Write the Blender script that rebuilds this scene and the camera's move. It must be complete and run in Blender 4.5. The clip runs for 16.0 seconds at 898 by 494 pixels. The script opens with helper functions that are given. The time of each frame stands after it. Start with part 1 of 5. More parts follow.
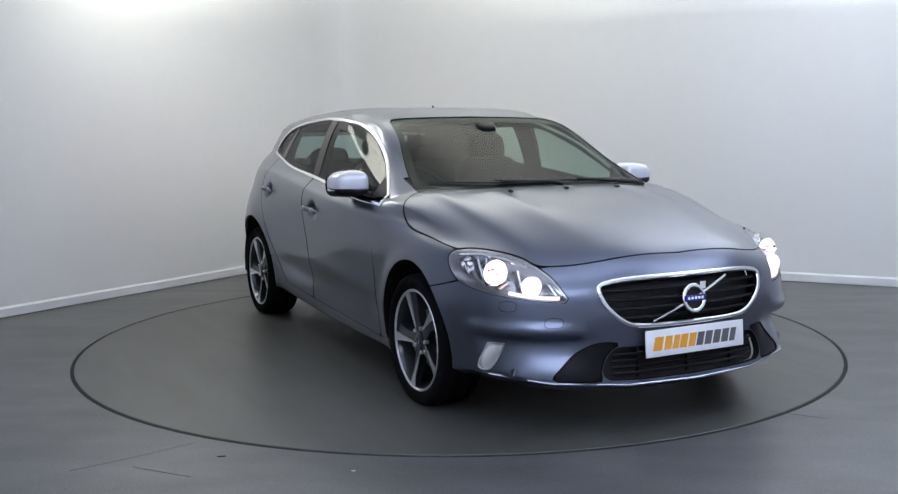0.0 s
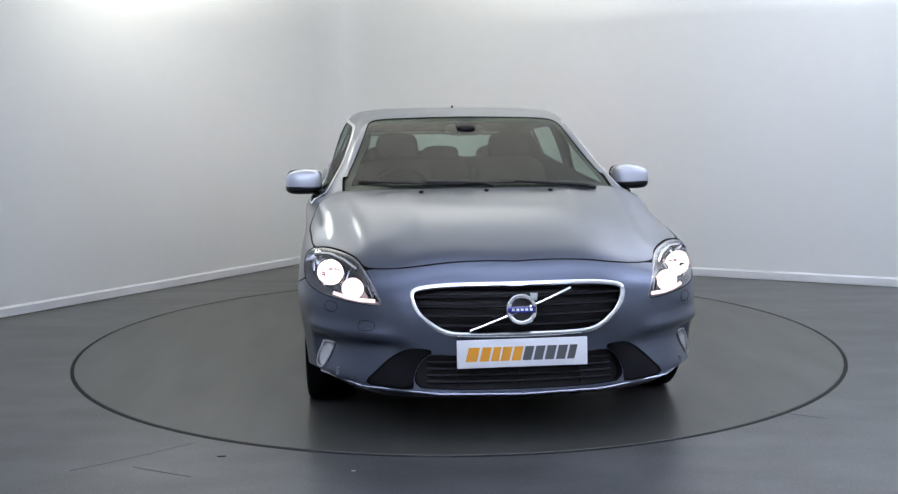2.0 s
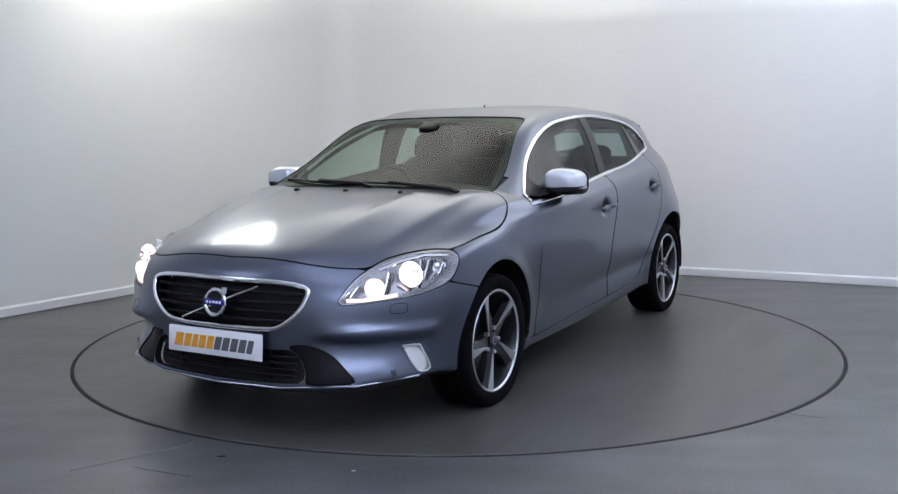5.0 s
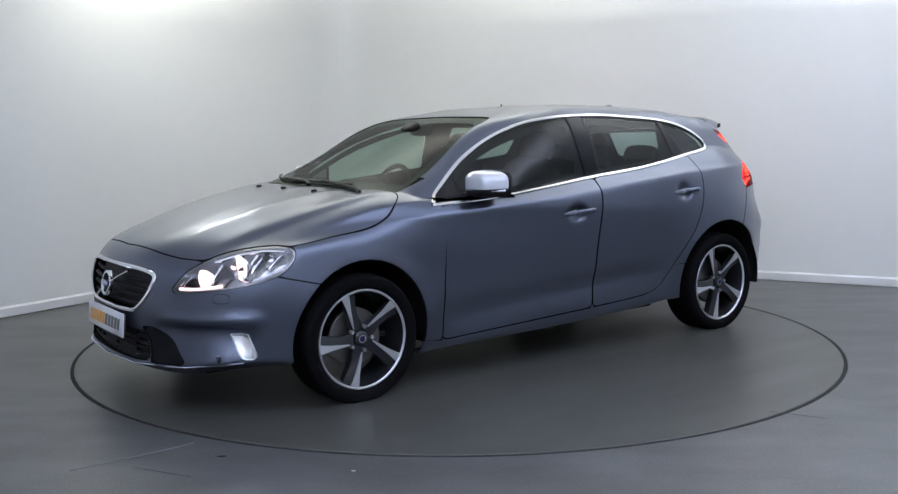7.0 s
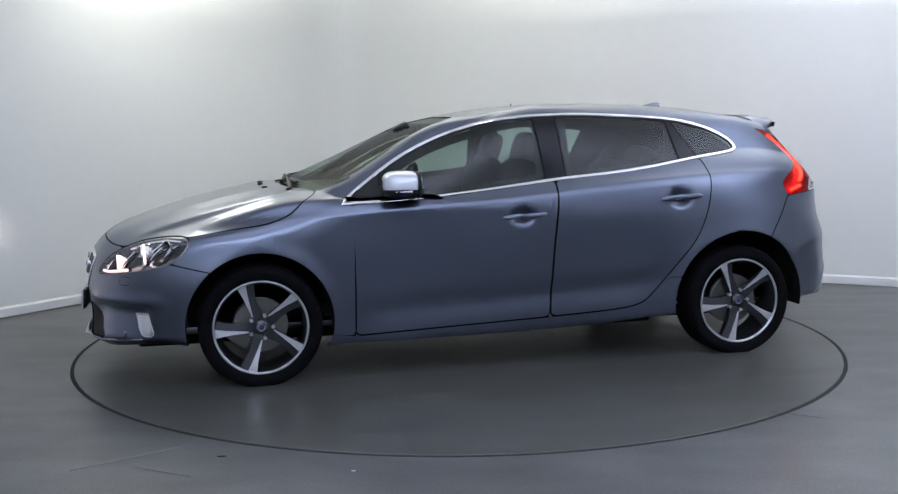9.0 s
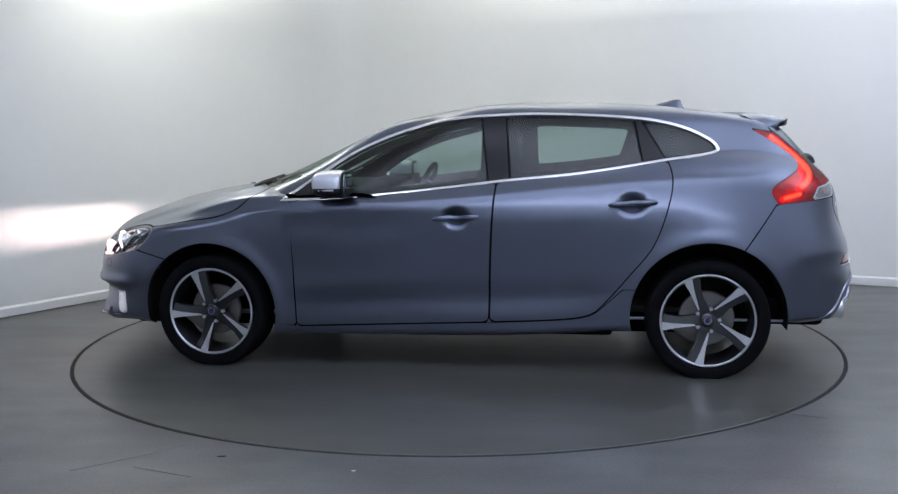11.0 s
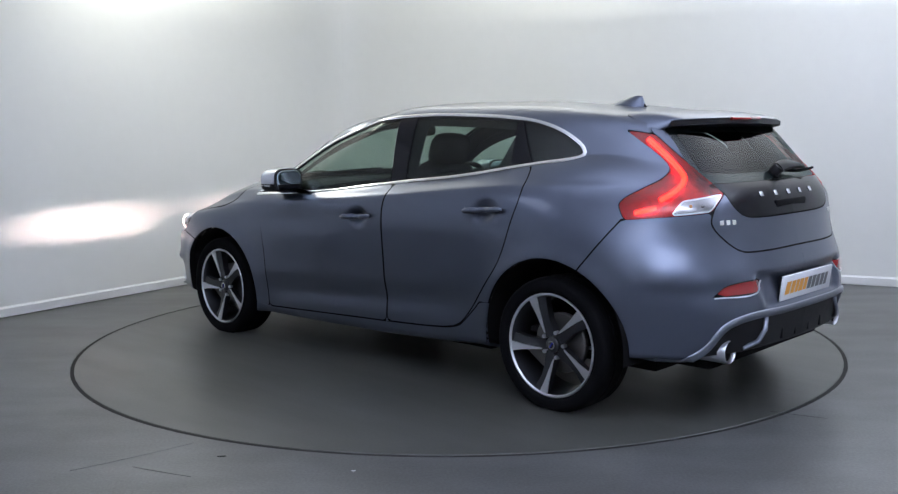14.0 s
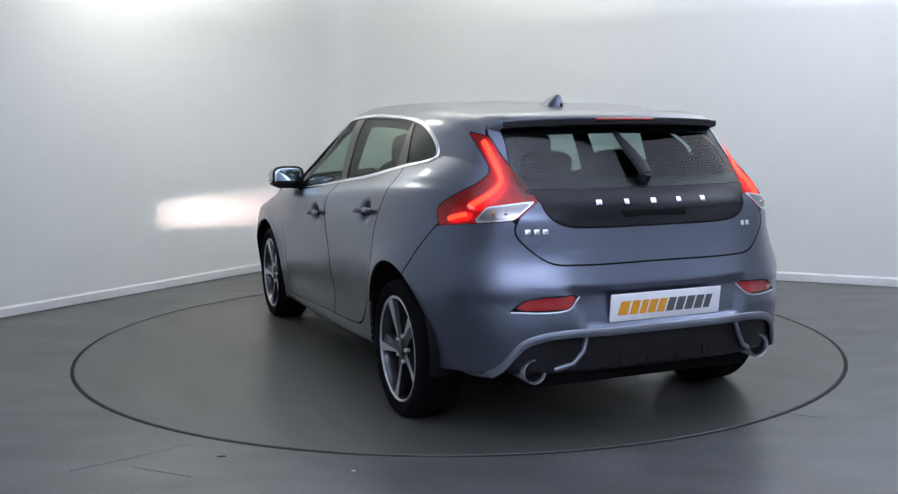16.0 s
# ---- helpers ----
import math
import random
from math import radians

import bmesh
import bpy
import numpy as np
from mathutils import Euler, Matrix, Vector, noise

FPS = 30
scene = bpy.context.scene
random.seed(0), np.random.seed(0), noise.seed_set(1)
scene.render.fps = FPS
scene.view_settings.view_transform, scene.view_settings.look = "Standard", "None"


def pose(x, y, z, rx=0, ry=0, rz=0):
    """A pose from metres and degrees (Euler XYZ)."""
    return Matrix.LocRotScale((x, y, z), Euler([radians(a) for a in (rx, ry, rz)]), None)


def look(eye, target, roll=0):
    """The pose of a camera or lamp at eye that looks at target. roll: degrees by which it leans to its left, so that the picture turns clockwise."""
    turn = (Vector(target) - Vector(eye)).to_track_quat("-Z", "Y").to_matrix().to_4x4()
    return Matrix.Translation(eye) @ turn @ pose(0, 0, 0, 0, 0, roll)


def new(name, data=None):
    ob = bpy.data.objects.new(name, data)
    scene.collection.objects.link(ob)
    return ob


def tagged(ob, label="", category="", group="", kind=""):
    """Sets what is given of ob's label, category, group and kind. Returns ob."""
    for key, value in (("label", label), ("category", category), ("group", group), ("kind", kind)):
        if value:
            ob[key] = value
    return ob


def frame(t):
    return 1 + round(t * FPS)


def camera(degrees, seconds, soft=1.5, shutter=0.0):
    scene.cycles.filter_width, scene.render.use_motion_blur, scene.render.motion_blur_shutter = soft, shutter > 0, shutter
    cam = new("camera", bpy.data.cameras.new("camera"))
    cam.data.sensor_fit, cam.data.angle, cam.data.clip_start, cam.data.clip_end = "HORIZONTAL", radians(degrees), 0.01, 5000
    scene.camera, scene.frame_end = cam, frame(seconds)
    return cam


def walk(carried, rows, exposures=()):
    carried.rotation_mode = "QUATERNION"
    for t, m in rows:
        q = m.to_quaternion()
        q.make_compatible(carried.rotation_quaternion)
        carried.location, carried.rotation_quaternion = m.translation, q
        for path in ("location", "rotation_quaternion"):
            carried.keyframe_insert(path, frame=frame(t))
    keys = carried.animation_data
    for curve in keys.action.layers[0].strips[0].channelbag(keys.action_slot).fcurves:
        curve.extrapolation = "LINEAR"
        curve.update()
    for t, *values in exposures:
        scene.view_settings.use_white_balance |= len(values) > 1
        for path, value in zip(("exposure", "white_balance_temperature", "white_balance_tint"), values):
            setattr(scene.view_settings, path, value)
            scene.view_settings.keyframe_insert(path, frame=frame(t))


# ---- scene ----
# A car turns on a showroom turntable before a camera that stands still.
# World origin: centre of the turntable, on the floor.
cam = camera(50.28, 16.0, soft=1.35)
CAM = pose(0, -5.856, 1.255, 90 - 6.8, 0.665, 0.37)
walk(cam, [(0.0, CAM), (16.0, CAM)])

# ---- light ----
world = bpy.data.worlds.new("showroom_world")
scene.world = world
world.use_nodes = True
world.node_tree.nodes["Background"].inputs[0].default_value = (0.75, 0.85, 1.0, 1)
world.node_tree.nodes["Background"].inputs[1].default_value = 0.1
scene.view_settings.exposure = 0.0


def ceiling_lamp(x, y, z, sx, sy, watts, colour, target=None):
    data = bpy.data.lights.new("ceiling_lamp", "AREA")
    data.shape, data.size, data.size_y = "RECTANGLE", sx, sy
    data.energy, data.color = watts, colour
    ob = new("ceiling_lamp", data)
    ob.matrix_world = look((x, y, z), target or (x, y + 0.001, 0))
    return ob


WARM, COOL, NEUTRAL = (0.98, 0.98, 0.88), (0.69, 0.77, 1.0), (0.90, 0.94, 1.0)
ceiling_lamp(-2.3, 1.35, 2.93, 0.7, 0.7, 13, WARM)
# unseen cool fill light, added at the left
ceiling_lamp(-3.6, -2.4, 2.93, 0.8, 0.8, 7, COOL)
# unseen area lights, added to brighten the ceiling from below
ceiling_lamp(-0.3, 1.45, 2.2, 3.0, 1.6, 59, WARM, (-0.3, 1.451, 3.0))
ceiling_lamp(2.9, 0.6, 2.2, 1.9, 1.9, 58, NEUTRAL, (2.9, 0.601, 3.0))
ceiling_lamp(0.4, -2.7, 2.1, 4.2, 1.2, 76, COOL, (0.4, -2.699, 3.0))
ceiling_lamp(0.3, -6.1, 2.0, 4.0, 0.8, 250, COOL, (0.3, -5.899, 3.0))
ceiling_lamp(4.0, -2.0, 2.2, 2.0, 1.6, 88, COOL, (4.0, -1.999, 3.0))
# ---- materials ----
def mat(name, colour, rough=0.5, metal=0.0, coat=0.0, vary=0.0, scale=8.0, bump=0.0, bump_scale=60.0, spec=0.5):
    """A principled surface whose colour and roughness wander a little at two scales."""
    m = bpy.data.materials.new(name)
    m.use_nodes = True
    nt = m.node_tree
    b = nt.nodes["Principled BSDF"]
    b.inputs["Base Color"].default_value = (*colour, 1)
    b.inputs["Roughness"].default_value = rough
    b.inputs["Metallic"].default_value = metal
    b.inputs["Coat Weight"].default_value = coat
    b.inputs["Coat Roughness"].default_value = 0.04
    b.inputs["Specular IOR Level"].default_value = spec
    if vary:
        co = nt.nodes.new("ShaderNodeTexCoord")
        big, fine = nt.nodes.new("ShaderNodeTexNoise"), nt.nodes.new("ShaderNodeTexNoise")
        big.inputs["Scale"].default_value, big.inputs["Detail"].default_value = scale, 5
        fine.inputs["Scale"].default_value, fine.inputs["Detail"].default_value = scale * 14, 3
        mix = nt.nodes.new("ShaderNodeMath")
        mix.operation = "ADD"
        ramp = nt.nodes.new("ShaderNodeMapRange")
        ramp.inputs["From Min"].default_value, ramp.inputs["From Max"].default_value = 0.6, 1.4
        ramp.inputs["To Min"].default_value, ramp.inputs["To Max"].default_value = 1 - vary, 1 + vary
        tint = nt.nodes.new("ShaderNodeVectorMath")
        tint.operation = "SCALE"
        tint.inputs[0].default_value = colour
        rr = nt.nodes.new("ShaderNodeMath")
        rr.operation, rr.inputs[1].default_value = "MULTIPLY", rough
        for n in (big, fine):
            nt.links.new(co.outputs["Object"], n.inputs["Vector"])
        nt.links.new(big.outputs[0], mix.inputs[0])
        nt.links.new(fine.outputs[0], mix.inputs[1])
        nt.links.new(mix.outputs[0], ramp.inputs["Value"])
        nt.links.new(ramp.outputs[0], tint.inputs["Scale"])
        nt.links.new(tint.outputs[0], b.inputs["Base Color"])
        nt.links.new(ramp.outputs[0], rr.inputs[0])
        nt.links.new(rr.outputs[0], b.inputs["Roughness"])
    if bump:
        co = nt.nodes.new("ShaderNodeTexCoord")
        n = nt.nodes.new("ShaderNodeTexNoise")
        n.inputs["Scale"].default_value = bump_scale
        bp = nt.nodes.new("ShaderNodeBump")
        bp.inputs["Strength"].default_value, bp.inputs["Distance"].default_value = bump, 0.01
        nt.links.new(co.outputs["Object"], n.inputs["Vector"])
        nt.links.new(n.outputs[0], bp.inputs["Height"])
        nt.links.new(bp.outputs[0], b.inputs["Normal"])
    return m


def glow(name, colour, strength):
    m = bpy.data.materials.new(name)
    m.use_nodes = True
    b = m.node_tree.nodes["Principled BSDF"]
    b.inputs["Base Color"].default_value = (*[c * 0.6 for c in colour], 1)
    b.inputs["Roughness"].default_value = 0.25
    b.inputs["Emission Color"].default_value = (*colour, 1)
    b.inputs["Emission Strength"].default_value = strength
    return m


def glass(name, colour, rough=0.0, base=0.04):
    """Thin pane: a tinted see-through layer under a glossy one that gains towards grazing view."""
    m = bpy.data.materials.new(name)
    m.use_nodes = True
    nt = m.node_tree
    nt.nodes.remove(nt.nodes["Principled BSDF"])
    out = nt.nodes["Material Output"]
    see, gl = nt.nodes.new("ShaderNodeBsdfTransparent"), nt.nodes.new("ShaderNodeBsdfGlossy")
    see.inputs[0].default_value = (*colour, 1)
    gl.inputs["Roughness"].default_value = rough
    lw, pw, mr, mx = (nt.nodes.new(n) for n in ("ShaderNodeLayerWeight", "ShaderNodeMath", "ShaderNodeMapRange", "ShaderNodeMixShader"))
    lw.inputs["Blend"].default_value = 0.5
    pw.operation, pw.inputs[1].default_value = "POWER", 5.0
    mr.inputs["To Min"].default_value, mr.inputs["To Max"].default_value = base, 0.35
    nt.links.new(lw.outputs["Facing"], pw.inputs[0])
    nt.links.new(pw.outputs[0], mr.inputs["Value"])
    nt.links.new(mr.outputs[0], mx.inputs[0])
    nt.links.new(see.outputs[0], mx.inputs[1])
    nt.links.new(gl.outputs[0], mx.inputs[2])
    nt.links.new(mx.outputs[0], out.inputs["Surface"])
    return m


def car_paint(name, colour):
    """Metallic paint: fine flakes under a clear coat."""
    m = mat(name, colour, 0.29, 0.9, 0.55)
    m.node_tree.nodes["Principled BSDF"].inputs["Coat Roughness"].default_value = 0.08
    nt = m.node_tree
    b = nt.nodes["Principled BSDF"]
    co, fl = nt.nodes.new("ShaderNodeTexCoord"), nt.nodes.new("ShaderNodeTexNoise")
    fl.inputs["Scale"].default_value = 900
    mr, sc = nt.nodes.new("ShaderNodeMapRange"), nt.nodes.new("ShaderNodeVectorMath")
    mr.inputs["From Min"].default_value, mr.inputs["From Max"].default_value = 0.3, 0.7
    mr.inputs["To Min"].default_value, mr.inputs["To Max"].default_value = 0.86, 1.16
    sc.operation = "SCALE"
    sc.inputs[0].default_value = colour
    nt.links.new(co.outputs["Object"], fl.inputs["Vector"])
    nt.links.new(fl.outputs[0], mr.inputs["Value"])
    nt.links.new(mr.outputs[0], sc.inputs["Scale"])
    nt.links.new(sc.outputs[0], b.inputs["Base Color"])
    return m


def floor_paint(name, colour, rough, streak):
    """Painted concrete with smears, scuffs and a patchy sheen."""
    m = mat(name, colour, rough)
    nt = m.node_tree
    b = nt.nodes["Principled BSDF"]
    co, mp = nt.nodes.new("ShaderNodeTexCoord"), nt.nodes.new("ShaderNodeMapping")
    mp.inputs["Scale"].default_value = (0.9, 1.5, 1)
    mp.inputs["Rotation"].default_value = (0, 0, 0.25)
    n1, n2, n3 = (nt.nodes.new("ShaderNodeTexNoise") for _ in range(3))
    for n, s, d in ((n1, 0.9, 4), (n2, 3.2, 5), (n3, 90.0, 2)):
        n.inputs["Scale"].default_value, n.inputs["Detail"].default_value = s, d
    nt.links.new(co.outputs["Object"], mp.inputs["Vector"])
    nt.links.new(mp.outputs[0], n1.inputs["Vector"])
    nt.links.new(mp.outputs[0], n2.inputs["Vector"])
    nt.links.new(co.outputs["Object"], n3.inputs["Vector"])
    a1, a2 = nt.nodes.new("ShaderNodeMath"), nt.nodes.new("ShaderNodeMath")
    a1.operation = a2.operation = "ADD"
    mr, sc = nt.nodes.new("ShaderNodeMapRange"), nt.nodes.new("ShaderNodeVectorMath")
    mr.inputs["From Min"].default_value, mr.inputs["From Max"].default_value = 1.1, 1.9
    mr.inputs["To Min"].default_value, mr.inputs["To Max"].default_value = 1 - streak, 1 + streak
    sc.operation = "SCALE"
    sc.inputs[0].default_value = colour
    nt.links.new(n1.outputs[0], a1.inputs[0])
    nt.links.new(n2.outputs[0], a1.inputs[1])
    nt.links.new(a1.outputs[0], a2.inputs[0])
    nt.links.new(n3.outputs[0], a2.inputs[1])
    nt.links.new(a2.outputs[0], mr.inputs["Value"])
    nt.links.new(mr.outputs[0], sc.inputs["Scale"])
    nt.links.new(sc.outputs[0], b.inputs["Base Color"])
    # long wiped streaks in the sheen, broken up by the patches
    ms, n4 = nt.nodes.new("ShaderNodeMapping"), nt.nodes.new("ShaderNodeTexNoise")
    ms.inputs["Rotation"].default_value, ms.inputs["Scale"].default_value = (0, 0, 0.12), (0.7, 5.5, 1)
    n4.inputs["Scale"].default_value, n4.inputs["Detail"].default_value = 0.9, 3
    rr = nt.nodes.new("ShaderNodeMapRange")
    rr.inputs["From Min"].default_value, rr.inputs["From Max"].default_value = 0.2, 0.8
    rr.inputs["To Min"].default_value, rr.inputs["To Max"].default_value = rough * 0.92, rough * 1.15
    nt.links.new(co.outputs["Object"], ms.inputs["Vector"])
    nt.links.new(ms.outputs[0], n4.inputs["Vector"])
    nt.links.new(n4.outputs[0], rr.inputs["Value"])
    nt.links.new(rr.outputs[0], b.inputs["Roughness"])
    return m


M_WALL = mat("white_wall_paint", (0.78, 0.79, 0.78), 0.42, vary=0.015, scale=0.8, bump=0.05, bump_scale=140)
M_SKIRT = mat("white_gloss_paint", (0.72, 0.73, 0.74), 0.3, vary=0.02, scale=3)
M_CEIL = mat("ceiling_paint", (0.82, 0.82, 0.82), 0.8, vary=0.02, scale=2)
M_FLOOR = floor_paint("grey_floor_paint", (0.083, 0.085, 0.086), 0.34, 0.45)
M_DISC = floor_paint("turntable_paint", (0.068, 0.069, 0.064), 0.33, 0.2)
M_SCUFF = mat("pale_scuff", (0.13, 0.135, 0.14), 0.5, vary=0.3, scale=6)
M_DARKSCUFF = mat("dark_scuff", (0.045, 0.046, 0.047), 0.4, vary=0.3, scale=6)
M_PIT = mat("dark_gap", (0.008, 0.008, 0.008), 0.9)
M_PAINT = car_paint("slate_blue_metallic", (0.122, 0.140, 0.192))
M_SHELL = mat("black_underbody", (0.006, 0.006, 0.007), 0.8, spec=0.15)
M_PLASTIC = mat("black_plastic", (0.011, 0.011, 0.013), 0.45, vary=0.1, scale=30, spec=0.3)
M_GLOSSBLACK = mat("gloss_black", (0.006, 0.006, 0.009), 0.12, spec=0.3)
M_RUBBER = mat("tyre_rubber", (0.005, 0.005, 0.006), 0.8, vary=0.2, scale=12, spec=0.06)
M_CHROME = mat("chrome", (0.82, 0.83, 0.85), 0.09, 1.0)
M_SATIN = mat("satin_silver", (0.62, 0.64, 0.68), 0.28, 0.9)
M_SILVERCAP = mat("silver_mirror_cap", (0.62, 0.65, 0.72), 0.22, 0.35, 1.0)
M_RIM = mat("diamond_cut_alloy", (0.62, 0.63, 0.66), 0.36, 0.9)
M_RIMDARK = mat("dark_grey_alloy", (0.034, 0.036, 0.042), 0.32, 0.6, 0.5)
M_BRAKE = mat("brake_disc_steel", (0.16, 0.155, 0.15), 0.45, 0.9)
M_TINT = glass("tinted_glass", (0.52, 0.63, 0.59), 0.0, 0.06)
M_SCREEN = glass("windscreen_glass", (0.54, 0.64, 0.58), 0.0, 0.045)
M_DARKGLASS = glass("dark_rear_glass", (0.54, 0.64, 0.64), 0.0, 0.06)
M_LENS = glass("clear_lens", (0.94, 0.95, 0.97), 0.0, 0.06)
M_REFLECTOR = mat("lamp_reflector", (0.75, 0.75, 0.77), 0.16, 1.0)
M_BEAM = glow("lit_bulb", (1.0, 0.74, 0.70), 30000)
M_REDLIT = glow("lit_red_light_guide", (1.0, 0.20, 0.06), 14.0)
M_RED = mat("red_reflector_foil", (0.34, 0.006, 0.010), 0.3, 0.6, vary=0.35, scale=40)
M_REDLENS = glass("red_clear_lens", (0.92, 0.045, 0.05), 0.0, 0.06)
# emission for headlamp glare on the bowls, and for the small lights
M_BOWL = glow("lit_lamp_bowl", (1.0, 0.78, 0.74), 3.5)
M_BOWL_DIM = glow("lit_lamp_strip", (1.0, 0.78, 0.74), 1.2)
M_HOUSING = mat("lamp_housing_grey", (0.36, 0.355, 0.37), 0.18, 0.95)
M_SLAT = mat("gloss_black_slat", (0.008, 0.008, 0.010), 0.45, spec=0.14)
M_CHINLIP = mat("satin_chin_lip", (0.42, 0.45, 0.52), 0.25, 0.9)
M_TRIM = mat("satin_blue_silver", (0.26, 0.28, 0.34), 0.32, 0.9)
M_MIRROR = mat("mirror_glass", (0.5, 0.6, 0.64), 0.02, 1.0)
M_REDDARK = mat("red_reflector", (0.32, 0.006, 0.008), 0.14, coat=1.0)
M_INTERIOR = mat("charcoal_interior", (0.012, 0.0125, 0.014), 0.8, vary=0.2, scale=20, spec=0.3)
M_SEAT = mat("black_leather", (0.009, 0.009, 0.010), 0.6, vary=0.2, scale=18, spec=0.3)
M_PLATE = mat("white_plate", (0.8, 0.81, 0.84), 0.25, vary=0.02, scale=20)
M_ORANGE = mat("orange_print", (0.82, 0.36, 0.03), 0.35)
M_GREYPRINT = mat("grey_print", (0.1, 0.105, 0.11), 0.35)
M_BLUE = mat("blue_enamel", (0.02, 0.025, 0.25), 0.2, coat=1.0)
M_AMBER = mat("amber_bulb", (0.6, 0.2, 0.03), 0.2, coat=1.0)
# ---- building helpers ----
def mesh_ob(name, verts, faces, material, smooth=True, parent=None, label=""):
    me = bpy.data.meshes.new(name)
    me.from_pydata([tuple(v) for v in verts], [], [tuple(f) for f in faces])
    me.materials.append(material)
    if smooth:
        me.shade_smooth()
    me.update()
    ob = new(name, me)
    if parent:
        ob.parent = parent
    if label:
        tagged(ob, label)
    return ob


def part(name, bm, material, parent, label="", angle=35):
    """One mesh object of its own under a thing or a part."""
    bmesh.ops.recalc_face_normals(bm, faces=bm.faces)
    for f in bm.faces:
        f.smooth = True
    for e in bm.edges:
        e.smooth = len(e.link_faces) == 2 and e.calc_face_angle(0) < radians(angle)
    me = bpy.data.meshes.new(name)
    bm.to_mesh(me)
    bm.free()
    me.materials.append(material)
    ob = new(name, me)
    ob.parent = parent
    if label:
        tagged(ob, label)
    return ob


def box(bm, cx, cy, cz, sx, sy, sz, bev=0.0, m=None, seg=2):
    """A bevelled block added to bm, optionally moved by the matrix m."""
    r = bmesh.ops.create_cube(bm, size=1.0)
    vs = r["verts"]
    bmesh.ops.scale(bm, vec=(sx, sy, sz), verts=vs)
    es = list({e for v in vs for e in v.link_edges})
    if bev:
        r = bmesh.ops.bevel(bm, geom=es, offset=bev, segments=seg, profile=0.5, affect="EDGES")
        vs = list({v for f in r["faces"] for v in f.verts} | {v for v in vs if v.is_valid})
    bmesh.ops.transform(bm, matrix=Matrix.Translation((cx, cy, cz)) if m is None else m @ Matrix.Translation((cx, cy, cz)), verts=vs)
    return vs


def lathe(bm, prof, n=64, m=None, closed=False):
    """Turns (radius, height) pairs about the y axis (height along y)."""
    rings = []
    for k in range(n):
        a = 2 * math.pi * k / n
        ring = []
        for r, h in prof:
            v = Vector((r * math.cos(a), h, r * math.sin(a)))
            ring.append(bm.verts.new(m @ v if m else v))
        rings.append(ring)
    q = len(prof)
    for k in range(n):
        a, b = rings[k], rings[(k + 1) % n]
        for i in range(q if closed else q - 1):
            j = (i + 1) % q
            bm.faces.new((a[i], a[j], b[j], b[i]))


def tube(bm, pts, rad, n=8, flat=1.0, ups=None, closed=False):
    """A tube along pts; flat squeezes it along the up directions."""
    pts = [Vector(p) for p in pts]
    rings = []
    for i, p in enumerate(pts):
        if closed:
            t = pts[(i + 1) % len(pts)] - pts[i - 1]
        else:
            t = pts[min(i + 1, len(pts) - 1)] - pts[max(i - 1, 0)]
        t.normalize()
        up = Vector(ups[i]) if ups else Vector((0, 0, 1))
        if abs(t.dot(up)) > 0.98:
            up = Vector((0, 1, 0))
        s = t.cross(up).normalized()
        up = s.cross(t)
        r = rad[i] if isinstance(rad, (list, tuple)) else rad
        rings.append([bm.verts.new(p + s * r * math.cos(2 * math.pi * k / n) + up * r * flat * math.sin(2 * math.pi * k / n)) for k in range(n)])
    m = len(rings)
    for i in range(m if closed else m - 1):
        a, b = rings[i], rings[(i + 1) % m]
        for k in range(n):
            bm.faces.new((a[k], a[(k + 1) % n], b[(k + 1) % n], b[k]))
    if not closed:
        bm.faces.new(rings[0][::-1])
        bm.faces.new(rings[-1])


def prism(bm, outline, depth, m, bev=0.0):
    """A flat outline (x, y) thickened along -z by depth, with a bevelled front rim."""
    cx = sum(p[0] for p in outline) / len(outline)
    cy = sum(p[1] for p in outline) / len(outline)
    levels = [(1.0, -depth), (1.0, -bev)]
    if bev:
        levels.append((None, 0.0))
    rings = []
    for k, z in levels:
        ring = []
        for x, y in outline:
            if k is None:
                d = math.hypot(x - cx, y - cy) or 1
                f = max(0.0, 1 - bev / d)
                ring.append(bm.verts.new(m @ Vector((cx + (x - cx) * f, cy + (y - cy) * f, z))))
            else:
                ring.append(bm.verts.new(m @ Vector((x, y, z))))
        rings.append(ring)
    n = len(outline)
    for a, b in zip(rings, rings[1:]):
        for i in range(n):
            bm.faces.new((a[i], a[(i + 1) % n], b[(i + 1) % n], b[i]))
    bm.faces.new(rings[0][::-1])
    bm.faces.new(rings[-1])


# ---- showroom ----
R_GAP, W_GAP = 2.249, 0.021
CORNER, LEFT, RIGHT = Vector((-1.169, 3.991)), Vector((-0.531, -0.847)), Vector((0.895, -0.447))
H_ROOM = 3.0


